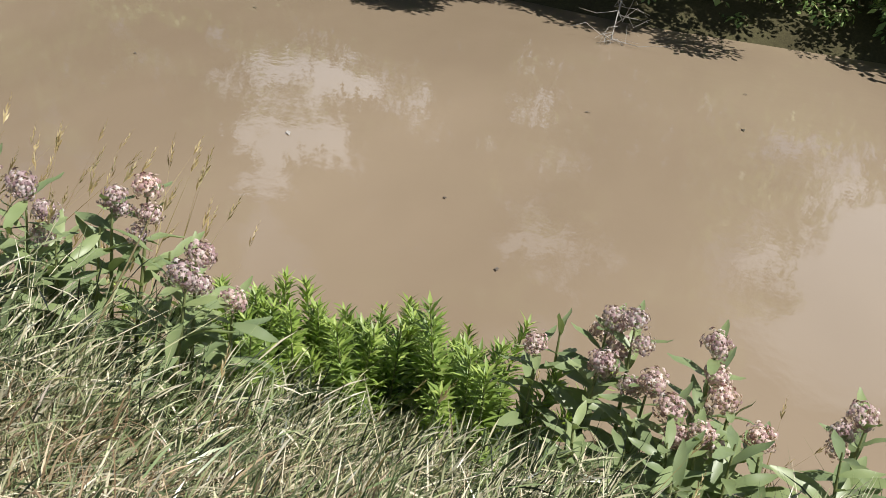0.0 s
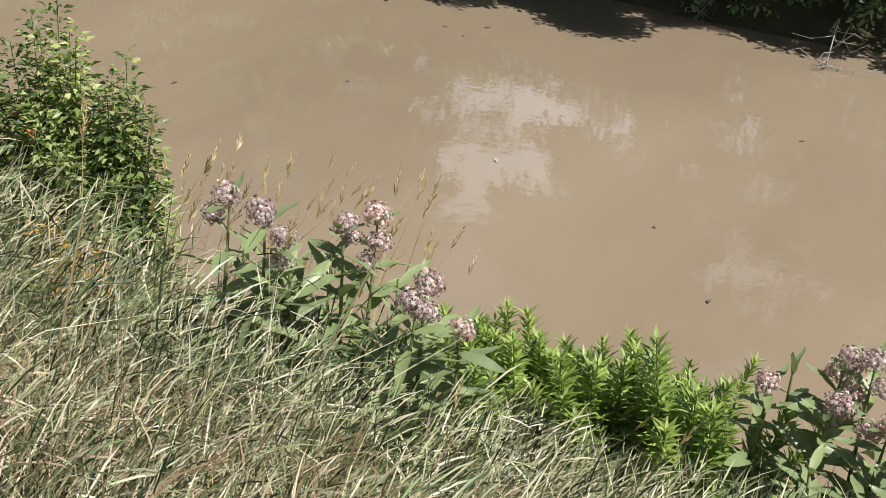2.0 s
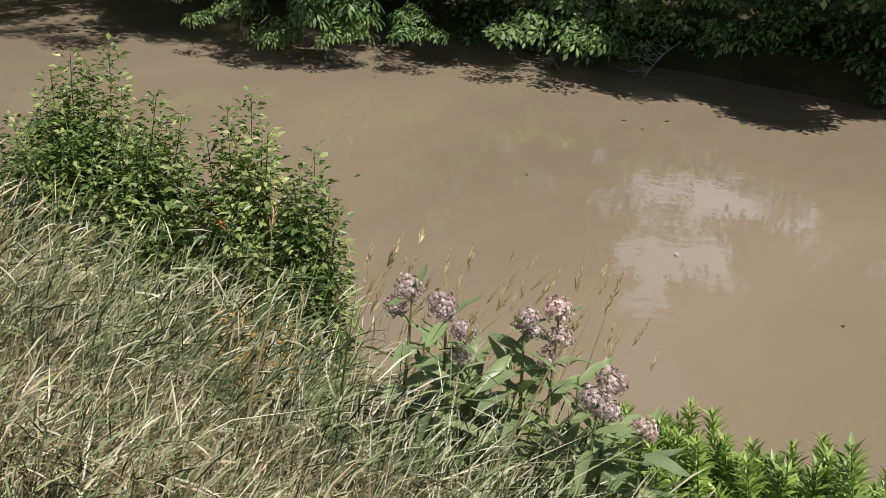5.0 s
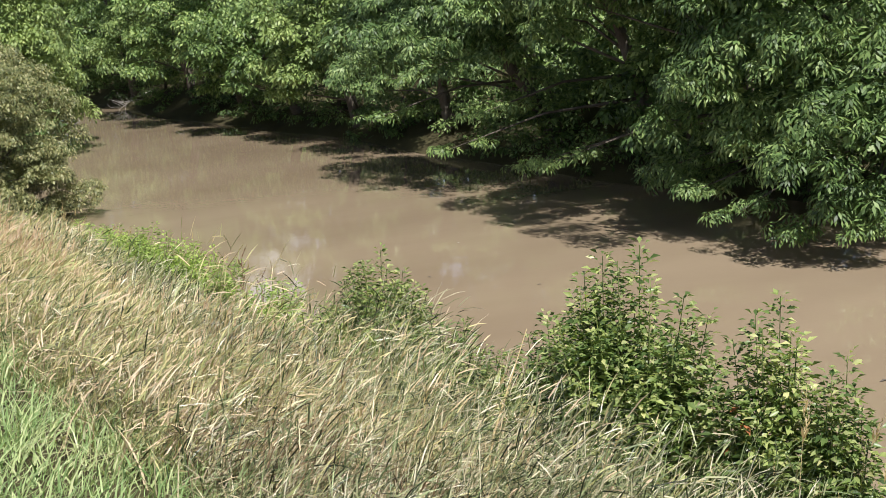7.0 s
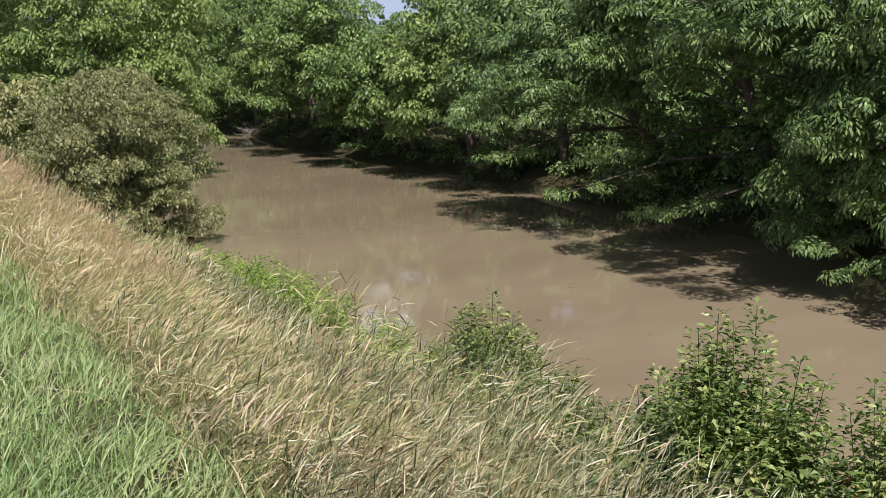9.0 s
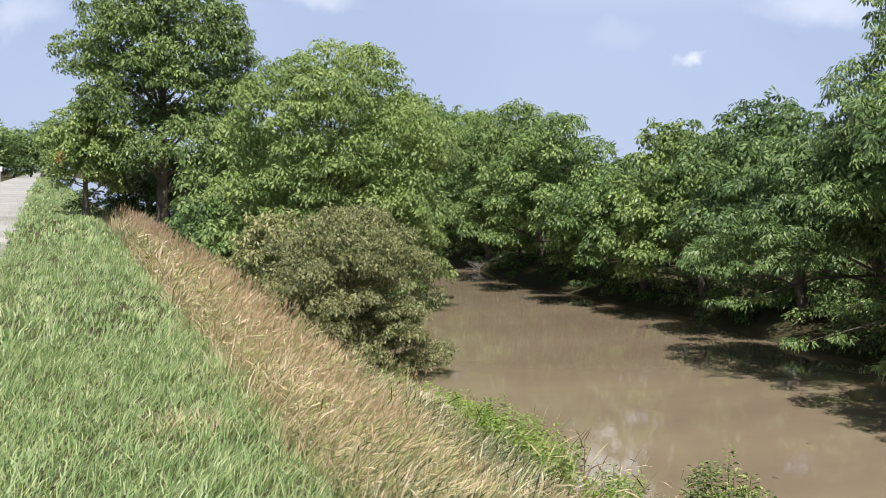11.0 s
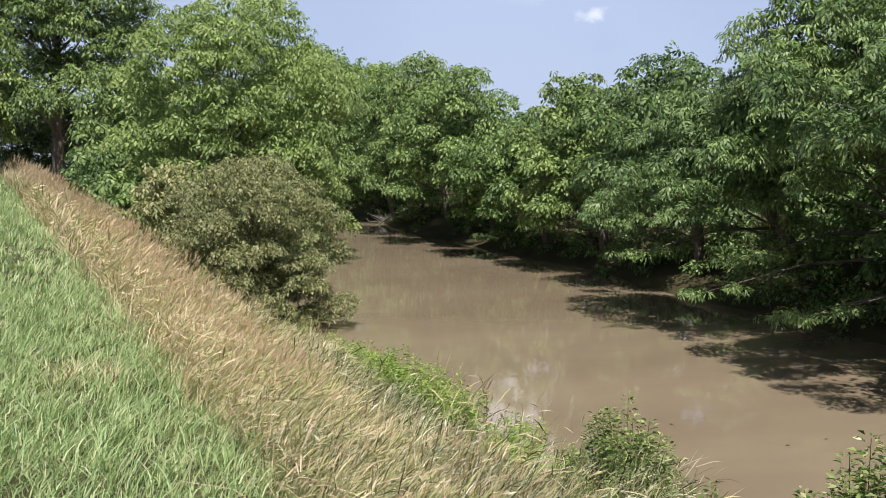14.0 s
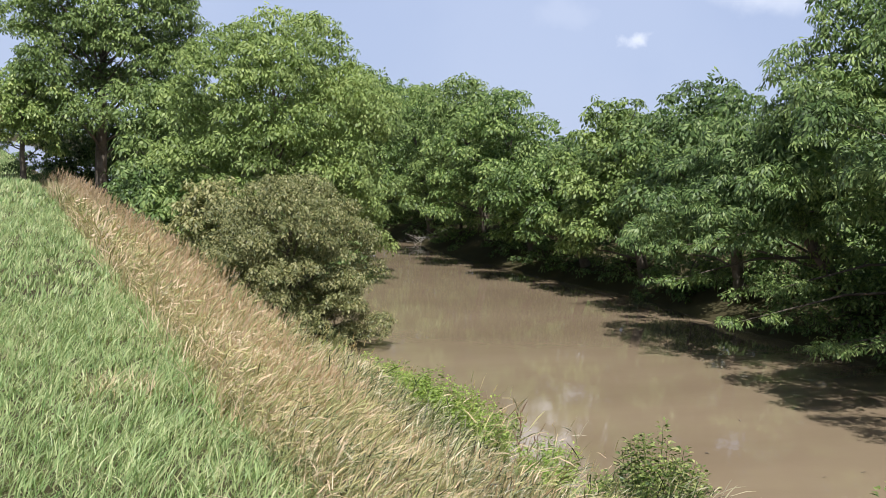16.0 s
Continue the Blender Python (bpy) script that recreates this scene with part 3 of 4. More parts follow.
def crown(lobes, count, size, template, seed, inner=0.25, rise=0.0, crowded=False, gap=0.62):
    """Leaf clumps set apart from one another over the skins of the lobes, hanging outwards; a share of them further in."""
    r = np.random.default_rng(seed)
    cens, axes = np.array([c for c, _ in lobes], dtype=float), np.array([s for _, s in lobes], dtype=float)
    vol = axes[:, 0] * axes[:, 1] + axes[:, 1] * axes[:, 2] + axes[:, 0] * axes[:, 2]
    many = count * 4
    pick = r.choice(len(lobes), many, p=vol / vol.sum())
    d = r.normal(size=(many, 3))
    d /= np.linalg.norm(d, axis=1, keepdims=True)
    if crowded:  # few leaves grow on the side that other trees shade
        d[:, 0] = np.where((d[:, 0] > 0.2) & (r.uniform(size=many) < 0.6), -d[:, 0], d[:, 0])
    d[:, 2] = np.where(d[:, 2] < -0.35, -d[:, 2] * 0.6, d[:, 2])
    deep = r.uniform(size=many) < inner
    at = cens[pick] + d * axes[pick] * np.where(deep, r.uniform(0.35, 0.8, many), r.uniform(0.9, 1.08, many))[:, None]
    buried = np.zeros(many, dtype=bool)
    for c, s in zip(cens, axes):  # none inside a neighbouring lobe
        buried |= (((at - c) / (s * 0.8)) ** 2).sum(axis=1) < 1.0
    keep = np.flatnonzero(deep | ~buried)
    _, first = np.unique(np.floor(at[keep] / (gap * size) + r.uniform(0, 1, 3)).astype(int), axis=0, return_index=True)
    keep = r.permutation(keep[first])[:count]
    at, d, n = at[keep], d[keep], len(keep)
    out = d * (1, 1, 0.3) + r.normal(0, 0.28, (n, 3)) + (0, 0, rise - 0.15)
    up = np.array([-0.12, -0.36, 0.85]) + r.normal(0, 0.17, (n, 3)) + d * 0.5
    return scatter(template, at - out * size * 0.2, frames_of(out, up), size * r.uniform(0.65, 1.3, n))


def limbs(lobes, height, girth, seed, lean=(0, 0)):
    r = np.random.default_rng(seed)
    top = np.array([lean[0], lean[1], height * 0.8])
    spine = [np.array([0, 0, -0.25]), top * 0.3 + r.normal(0, 0.05, 3), top * 0.65 + r.normal(0, 0.08, 3), top]
    pieces = [tube(spine, [girth * 1.25, girth, girth * 0.65, girth * 0.2], 8)]
    for c, _ in lobes[::3]:
        c = np.array(c)
        k = min(max(c[2] / height * 0.85, 0.15), 0.95)
        start = top * k
        mid = (start + c) / 2 + r.normal(0, 0.12, 3) + (0, 0, 0.1)
        pieces.append(tube([start, mid, c], [girth * 0.28, girth * 0.16, girth * 0.04], 5))
    return joined(pieces)


def tree(x, y, width, depth, low, high, count, size, template, leaf, seed, label, lobes=14, girth=0.12, name="tree", group="trees on the river banks", lean=(0, 0), rise=-0.12, bark=None, skirt=0.45, core_count=240, cone=False, gap=0.62, boughs=(), crest=()):
    """low and high are heights above the water; boughs are the places that single low boughs hang to, crest those of
    the high clumps that lean out over the water, mostly out of view and added to shape its shade and reflections.
    """
    z = float(land(x, y))
    ob = thing(name, (x, y, z), label, "tree" if name == "tree" else name, group)
    ls = lobes_of(width, depth, low - z, high - z, lobes, seed, skirt, cone)
    ls = [((c[0] + lean[0] * (1.0 + 0.05 * c[2] / (high - z)), c[1] + lean[1], c[2]), s) for c, s in ls]
    ls += [((bx - x, by - y, bz - z), (0.55, 0.55, 0.3)) for bx, by, bz in crest]
    hung = [((bx - x, by - y, bz - z), (0.42, 0.36, 0.12)) for bx, by, bz in boughs]
    part("trunk", limbs(ls, high - z, girth, seed, lean), bark or BARK, ob, "grey-brown trunk with branching limbs", True)
    skin = crown(ls, count, size, template, seed, rise=rise, crowded=lean[0] < 0, gap=gap)
    for k, (c, s) in enumerate(hung):
        reach = np.array(c)
        start = np.array([lean[0], lean[1], 0]) * 0.25 + (0, 0, reach[2] * 0.6 + 0.7)
        spray = crown([(c, s), (reach * 0.85 + start * 0.15, (0.34, 0.3, 0.1))], 30, size * 0.75, template, seed + 31 + k, 0.3, rise, False, 0.42)
        bough = part("bough", tube([start, (start + reach) / 2 + (0, 0, 0.18), reach], [girth * 0.3, girth * 0.18, girth * 0.05], 5), bark or BARK, ob, "low bough drooping over the water", True)
        part("foliage", spray, leaf, bough)
    mid = np.mean([c for c, _ in ls], axis=0)
    core_count = core_count if name == "tree" else 150
    core = crown([(mid + (np.array(c) - mid) * 0.72, (a * 0.6, b * 0.6, h * 0.6)) for c, (a, b, h) in ls], core_count, size * 1.05, TUFT_BROAD, seed + 7, 0.7, rise, False, 0.4)
    part("crown", joined([skin, core]), leaf, ob)
    return ob


BOUGHS = {10.7: [(11.7, 12.2, 0.9), (11.5, 11.4, 0.7), (11.35, 10.6, 0.5), (11.6, 9.9, 0.35), (12.3, 9.4, 0.5), (11.7, 8.9, 0.45), (12.2, 8.2, 0.5)],
          7.2: [(12.6, 7.1, 0.6), (12.75, 6.3, 0.6)],
          13.2: [(11.0, 13.8, 0.9), (11.5, 15.0, 0.7)],
          16.0: [(11.4, 17.0, 0.8), (11.2, 15.7, 1.5)],
          18.8: [(10.75, 17.6, 2.0), (11.1, 18.6, 1.3)]}
# mostly unseen clumps, added to shade water and boughs and narrow mirrored sky gaps
CREST = {3.36: [(14.2, 4.8, 2.9), (14.2, 4.85, 3.5)], 7.2: [(14.2, 6.5, 2.9), (14.2, 6.45, 3.5)],
         10.7: [(9.95, 9.4, 5.2), (9.95, 10.3, 5.3), (10.1, 11.1, 5.4), (10.45, 12.2, 5.0)], 13.2: [(10.6, 13.8, 4.0)]}
OVER = "leafy green tree with feathered leaves overhanging the river"
for i, (y, top, w, lean, low, n) in enumerate([(3.36, 6.4, 1.66, -1.4, 0.8, 3200), (7.2, 5.6, 1.3, -1.6, 0.9, 2400), (10.7, 4.7, 2.5, -2.5, 0.1, 3500), (13.2, 5.0, 2.1, -2.3, 2.9, 2200)]):
    tree(15.3, y, w, w, low, top, n, 0.40, PAD if y < 9 else PAD_NEAR, TREE, 40 + i, OVER, 30, lean=(lean, 0), skirt=0.2 if y < 8 else 0.6, core_count=1500 if y < 9 else 360, cone=y > 9, gap=0.42 if y < 9 else 0.6, boughs=BOUGHS[y] if y in BOUGHS else (), crest=CREST[y] if y in CREST else ())
for i, (y, top, w, lean, n) in enumerate([(-9.5, 6.0, 2.2, -0.8, 700), (-5.4, 6.0, 1.9, -0.4, 800), (0.7, 6.4, 1.5, -0.9, 1700), (-2.6, 1.6, 1.3, -0.4, 400), (16.0, 6.5, 2.2, -2.1, 3500), (18.8, 4.2, 2.3, -2.3, 2200), (22.6, 5.1, 1.8, -0.9, 2600), (26.6, 4.8, 1.45, -1.0, 2200), (29.8, 3.3, 1.6, -1.4, 1700), (33.2, 5.2, 1.8, -1.2, 2200), (36.8, 5.7, 1.9, -1.1, 2200), (42, 5.6, 2.4, -1.0, 2200), (48, 6.3, 2.8, -0.5, 1400), (54, 7.0, 3, 0, 600), (62, 7.4, 3.4, 0, 500)]):
    tree(15.3, y, w, w, (2.0 if y < 17 else 1.6) if 14 < y < 20 else 0.9 if 20 < y < 40 else 0.4, top, n, 0.40 if 0 < y < 45 else 0.6, PAD_NEAR if 14 < y < 20 else PAD, TREE_MID if i in (7, 10) else TREE, 60 + i, OVER, 28, lean=(lean, 0), skirt=0.55, cone=9 < y < 20, boughs=BOUGHS[y] if y in BOUGHS else ())
for i, (y, top) in enumerate([(1.5, 5.2), (12, 6.2), (17.5, 6.0), (25, 5.8), (33, 5.0), (42, 4.0), (51, 6.2), (61, 7)]):
    tree(20.0, y, 2.8, 4.0, 1.0, top, 700, 0.6, PAD, TREE, 80 + i, "dense green tree standing behind the river bank trees", 24)
for i in (0, 1, 3, 4, 5, 6, 7, 8, 9, 10, 11, 12):
    tree(17.6 + 0.5 * (i % 2), -5 + 4.3 * i, 1.5, 2.2, 0.9, 2.0 if i in (1, 3) else 3.3 + 0.3 * (i % 3), 320, 0.55, PAD, TREE, 250 + i, "dark green bush filling the shade under the trees", 14, 0.05, "bush", "bushes in the shade of the far bank")
for i, (x, y) in enumerate([(16.9, 3.6), (17.0, 5.3), (16.8, 7.2), (16.6, 9.6), (14.9, 12.4), (14.7, 14.7), (15.6, 17.2), (16.3, 19.6)]):
    tree(x, y, 1.2, 1.7, 0.5, 2.1 if y < 9 else 3.2, 300 if y < 9 else 520, 0.42, PAD, TREE, 280 + i, "low dark bush on the shaded far bank", 12, 0.04, "bush", "bushes in the shade of the far bank")
for i, y in enumerate([-11, -7.5, -4, -1, 1.5, 4.2, 7, 9.8, 12.5, 15.5, 18.5, 21.5, 24.5, 28, 31.5, 35, 39, 43, 47]):
    tree(15.2 + 0.3 * (i % 2), y, 1.4, 1.9, -0.1, 1.3 + 0.3 * (i * 5 % 3), 330, 0.3, PAD, TREE, 150 + i, "low green bush hanging over the far water's edge", 16, 0.05, "bush", "bushes at the far water's edge", lean=(-0.15 if -5 < y < 5 else 0.15 if y > 20 else -0.45, 0))
tree(4.4, 50, 3.7, 3.0, 3.0, 11.4, 6000, 0.55, PAD, TREE_MID, 5, "tall broad tree with a dark trunk on the bank", 90, 0.22, skirt=0.75)
young = tree(1.5, 49, 1.6, 1.6, 2.7, 6.2, 1900, 0.5, PAD, BRIGHT, 8, "young bright green tree beside the gravel road", 40, 0.1, skirt=0.3)
part("red_leaf_cluster", crown([((-1.0, -0.9, 2.25), (0.16, 0.16, 0.16))], 30, 0.3, TUFT, 333, gap=0.2), RUSTY, young, "cluster of dying rust-red leaves")
tree(6.65, 30, 2.7, 2.6, 0.3, 6.7, 6000, 0.38, PAD, TREE_PALE, 6, "round pale green tree leaning over the bank", 90, 0.1, skirt=0.7)
tree(5.2, 36, 2.0, 2.0, 0.6, 5.0, 1500, 0.55, PAD, TREE_MID, 9, "green tree with low dark limbs on the bank", 40, 0.12)
tree(4.92, 20.8, 1.45, 1.5, -0.2, 2.95, 5200, 0.2, PAD, OLIVE, 7, "olive-grey bush at the water's edge", 80, 0.05, "bush", "bushes at the water's edge", skirt=0.8)
for i, (x, y, w, top) in enumerate([(4.2, 25, 1.0, 2.7), (4.6, 30, 1.2, 2.6), (4.0, 34, 1.2, 2.8), (5.6, 40, 1.4, 3.0), (2.9, 53.5, 1.8, 4.2), (4.4, 55, 1.8, 4.2), (6.5, 26, 1.2, 2.0), (5.8, 52, 2.0, 4.2)]):
    tree(x, y, w, w * 1.2, 0.2, top, 900 if i == 0 else 600, 0.32 if i == 0 else 0.48, PAD, OLIVE if i == 0 else TREE, 170 + i, "dense bush below the trees on the near bank", 24, 0.04, "bush", "bushes at the water's edge")
for i in range(14):
    tree(-52 + 4.1 * i, 300 + 9 * (i % 3), 6, 6, 1.8, 12.5 + (i * 7 % 4), 520, 2.1, TUFT_BROAD, TREE, 120 + i, "far green tree standing where the road bends away", 22, 0.2, skirt=0.2, group="far roadside trees")
r = np.random.default_rng(31)
woods = []
for i in range(60):
    c = (r.uniform(40, 150), r.uniform(120, 240), 0)
    woods.append(crown([((c[0], c[1], 3.0), (5, 5, 3.2))], 22, 3.4, TUFT_BROAD, 300 + i, gap=0.4))
surface("far_woods", joined(woods), TREE, "far line of green woods beyond the river", "woods", "stuff")

# ---- shrubs and flowers on the bank ----
def shoot(height, out, turn, leaf, seed):
    """A leafy shoot that bends outwards, with short side twigs; sparse at the tip."""
    r = np.random.default_rng(seed)
    n = max(int(height * 215), 24)
    s = np.linspace(0.1, 1.0, n)
    way = np.array([math.cos(turn), math.sin(turn), 0])
    at = way * (out * s ** 1.2)[:, None] + np.array([0, 0, 1.0]) * (height * s * (1 - 0.25 * out * s))[:, None]
    t = np.arange(n) * 2.2 + r.uniform(-0.6, 0.6, n)
    d = np.stack([np.cos(t), np.sin(t), r.uniform(-0.7, 0.2, n) + 0.6 * s ** 4], axis=1)
    size = leaf * r.uniform(0.65, 1.25, n) * (1 - 0.4 * s ** 3)
    leaves = scatter(leaflet(1, 0.48, 0.25), at + d * (r.uniform(0.05, 1.0, n) * (0.15 - 0.11 * s ** 3))[:, None], frames_of(d, np.array([0, 0, 1.0]) + r.normal(0, 0.4, (n, 3))), size)
    return joined([leaves, tube([(0, 0, 0), at[n // 2], at[-1]], [0.006, 0.004, 0.002], 4)])


def shrub(x, y, width, depth, top, count, seed, label, leaf=None):
    r = np.random.default_rng(seed)
    z = float(land(x, y))
    ob = thing("shrub", (x, y, z), label, "shrub", "shrubs on the near bank")
    for i in range(count):
        t, q = i * 2.39996, math.sqrt((i + 0.5) / count)
        h = (top - z) * (1.0 - 0.26 * q ** 2) * r.uniform(0.66, 1.0) if i > 2 else (top - z) * (1 - 0.04 * i)
        foot = np.array([0.4 * width * q * math.cos(t), 0.4 * depth * q * math.sin(t), -0.03])
        v, f = shoot(h, 0.75 * q * (width + depth) / 2 * r.uniform(0.6, 1.3), t + r.normal(0, 0.4), 0.07, seed * 100 + i)
        part("shoot", (v + foot, f), leaf or SHRUB, ob)
    return ob


for i, (x, y, w, d, top, n) in enumerate([(3.9, 4.36, 0.46, 0.48, 2.2, 60), (3.95, 4.95, 0.36, 0.44, 1.8, 40), (4.05, 3.62, 0.3, 0.3, 2.05, 36), (4.1, 3.3, 0.17, 0.18, 1.84, 18), (4.2, 6.3, 0.34, 0.42, 1.4, 32), (4.7, 8.1, 0.46, 0.5, 1.5, 52), (3.86, 4.56, 0.2, 0.18, 2.12, 24)]):
    ob = shrub(x, y, w, d, top, n, 200 + i, "bushy young shrub of upright shoots with small green leaves")
    if i == 2:
        part("red_leaf_cluster", scatter(leaflet(1, 0.48, 0.25), np.array([[-0.2, 0.0, 1.2], [-0.18, 0.03, 1.23], [-0.21, -0.02, 1.17], [-0.22, 0.05, 1.05]]), frames_of(np.array([[-0.6, -0.5, -0.3], [-0.8, 0.2, -0.2], [-0.3, -0.9, -0.4], [-0.7, 0.1, -0.6]]), np.array([[0, 0, 1.0]] * 4)), [0.07, 0.06, 0.065, 0.05]), RUSTY, ob, "few rust-red leaves among the green")


# milkweed
def long_leaf(length, width, seed):
    """A broad oval leaf along x with a sunken rib and a curl."""
    r = np.random.default_rng(seed)
    v, n = [], 7
    for i in range(n):
        s = i / (n - 1)
        w = width / 2 * math.sin(math.pi * min(s * 0.92 + 0.06, 1)) ** 0.75
        z = -0.22 * length * s * s * r.uniform(0.6, 1.2) + 0.06 * length * s
        v += [(length * s, -w, z + 0.3 * w), (length * s, 0, z), (length * s, w, z + 0.3 * w)]
    f = []
    for i in range(n - 1):
        o = 3 * i
        f += [(o, o + 3, o + 4), (o, o + 4, o + 1), (o + 1, o + 4, o + 5), (o + 1, o + 5, o + 2)]
    return np.array(v), np.array(f)


def bloom_ball(radius, count, seed):
    """A ball of small starry florets on stalks."""
    r = np.random.default_rng(seed)
    star, faces = [(0, 0, 0.3)], []
    for i in range(10):
        t = i * math.pi / 5
        q = 1.0 if i % 2 == 0 else 0.45
        star.append((q * math.cos(t), q * math.sin(t), 0 if i % 2 else -0.25))
        faces.append((0, 1 + i, 1 + (i + 1) % 10))
    k = np.arange(count) + 0.5
    ph, th = np.arccos(1 - 1.8 * k / count), k * 2.39996
    d = np.stack([np.sin(ph) * np.cos(th), np.sin(ph) * np.sin(th), np.cos(ph)], axis=1) + r.normal(0, 0.12, (count, 3))
    d /= np.linalg.norm(d, axis=1, keepdims=True)
    ref = np.where(np.abs(d[:, 2:3]) > 0.9, [[1.0, 0, 0]], [[0, 0, 1.0]])
    turn = frames_of(np.cross(ref, d) + r.normal(0, 0.25, (count, 3)), d + r.normal(0, 0.25, (count, 3)))
    lump = 1 + 0.16 * np.sin(3 * th + seed) * np.sin(2 * ph)
    out = np.where(np.arange(count) % 3 == 0, 0.72, 1.0) * r.uniform(0.82, 1.1, count) * lump
    return scatter((np.array(star), np.array(faces)), d * (1, 1, 0.85) * (radius * out)[:, None], turn, radius * 0.21 * r.uniform(0.75, 1.25, count))


LEAVES = [mesh_of("leaf", *long_leaf(l, w, i), MILK) for i, (l, w) in enumerate([(0.18, 0.05), (0.16, 0.044), (0.135, 0.034)])]
BALLS = [mesh_of("flower_head", *bloom_ball(q, n, i), PINK) for i, (q, n) in enumerate([(0.047, 150), (0.042, 130), (0.036, 105)])]


def milkweed(x, y, top, seed, heads):
    r = np.random.default_rng(seed)
    z = float(land(x, y))
    h = top - z
    ob = thing("milkweed", (x, y, z), "milkweed with broad grey-green leaves and dusty pink flower heads" if heads else "young milkweed with broad grey-green leaves and no flowers", "wildflower", "milkweeds on the bank")
    lean = np.array([r.normal(0, 0.05), r.normal(0, 0.05), 0])
    spine = [np.array([0, 0, -0.05]), lean * 0.3 + (0, 0, h * 0.4), lean * 0.8 + (0, 0, h * 0.75), lean + np.array([0, 0, h])]
    part("stem", tube(spine, [0.008, 0.007, 0.006, 0.003], 6), STALK, ob, "", True)
    n = 9
    for i in range(n):
        s = 0.38 + 0.66 * i / n
        at = lean * s + (0, 0, h * s)
        for k in range(2):
            t = i * 1.57 + k * math.pi + r.normal(0, 0.25)
            q = r.choice(2) if i < n - 2 else 2
            leaf = part("leaf", LEAVES[q], MILK, ob)
            leaf.matrix_basis = Matrix.Translation(at) @ Euler((r.normal(0, 0.3), -radians(4 + 26 * s * s) + r.normal(0, 0.3), t)).to_matrix().to_4x4() @ Matrix.Scale(r.uniform(0.8, 1.15), 4)
    for i in range(heads):
        s = 1.0 - 0.07 * i
        t = r.uniform(0, 6.28)
        off = 0.02 if i == 0 else 0.055
        ball = part("flower_head", BALLS[min(i, 2) if seed % 3 else (i + 1) % 3], PINK, ob, "round head of dusty pink florets")
        ball.matrix_basis = Matrix.Translation(lean * s + (off * math.cos(t), off * math.sin(t), h * s + 0.01)) @ Euler((r.normal(0, 0.4), r.normal(0, 0.4), t)).to_matrix().to_4x4()
    return ob


for i, (x, y, top, heads) in enumerate([(3.49, 0.19, 1.58, 2), (3.55, 0.05, 1.63, 3), (3.45, -0.19, 1.61, 4), (3.38, 0.23, 1.51, 2), (3.43, 0.36, 1.5, 1), (3.3, 0.04, 1.5, 2), (3.2, -0.1, 1.5, 3), (3.15, -0.27, 1.49, 2), (3.27, -0.59, 1.56, 3), (3.24, -0.43, 1.46, 1), (2.81, 1.93, 1.92, 2), (2.89, 1.81, 1.88, 3), (3.22, 1.64, 1.8, 3), (3.11, 1.64, 1.8, 2), (3.04, 1.33, 1.72, 3), (2.92, 1.36, 1.71, 1), (2.91, 1.15, 1.64, 1), (3.52, 0.28, 1.54, 0), (3.42, -0.3, 1.5, 1)]):
    milkweed(x, y, top, 500 + i, heads)
r = np.random.default_rng(19)
for i in range(24):
    y = r.uniform(1.4, 2.1) if i % 2 else r.uniform(-0.7, 0.3)
    x = r.uniform(3.02, 3.35) if i % 2 else r.uniform(2.8, 3.3)
    milkweed(x, y, float(land(x, y)) + r.uniform(0.5, 0.72) + 0.19 * (i % 2), 560 + i, 0)


# goldenrod
def rod(height, seed):
    """A leafy upright stem: narrow leaves all the way up, crowded at the tip."""
    r = np.random.default_rng(seed)
    n = 135
    s = np.linspace(0.25, 1.0, n) ** 0.8
    t = np.arange(n) * 2.4 + r.uniform(-0.3, 0.3, n)
    d = np.stack([np.cos(t), np.sin(t), 0.5 + 0.7 * s ** 6 + r.normal(0, 0.15, n)], axis=1)
    at = np.stack([0 * s, 0 * s, height * s], axis=1) + np.stack([np.cos(t * 0.7), np.sin(t * 0.7), 0 * s], axis=1) * (0.05 * (1.05 - s[:, None]) * r.uniform(size=(n, 1)))
    size = 0.08 * (1 - 0.35 * s ** 6) * r.uniform(0.7, 1.15, n)
    return scatter(leaflet(1, 0.23), at, frames_of(d, np.tile([[0, 0, 1.0]], (n, 1))), size)


RODS = []
for i in range(4):
    h = (0.68, 0.72, 0.77, 0.64)[i]
    RODS.append((mesh_of("foliage", *rod(h, 700 + i), LIME), mesh_of("stem", *tube([(0, 0, -0.05), (0.004, 0.003, h * 0.5), (0, 0, h)], [0.005, 0.004, 0.002], 5), STALK)))


def goldenrod(x, y, i, size=1.0, lean=(0, 0)):
    ob = thing("goldenrod", (x, y, float(land(x, y))), "leafy lime-green goldenrod stem not yet in flower", "wildflower", "goldenrods on the bank")
    ob.rotation_euler, ob.scale = (lean[0], lean[1], rng.uniform(0, 6.28)), (size, size, size)
    f, s = RODS[i % 4]
    part("stem", s, STALK, ob), part("foliage", f, LIME, ob)
    return ob


r = np.random.default_rng(77)
for i in range(150):
    y = r.uniform(0.45, 1.5)
    goldenrod(r.uniform(3.4, 3.85), y, i, r.uniform(0.95, 1.13) * (1.12 - 0.09 * y), r.normal(0, 0.17, 2))
for i in range(64):
    goldenrod(r.uniform(3.8, 4.65), r.uniform(8.6, 17.5), i, r.uniform(0.5, 0.8), r.normal(0, 0.14, 2))
for i in range(40):
    goldenrod(r.uniform(4.0, 4.6), r.uniform(5.3, 8.2), i, r.uniform(0.75, 1.05), r.normal(0, 0.12, 2))


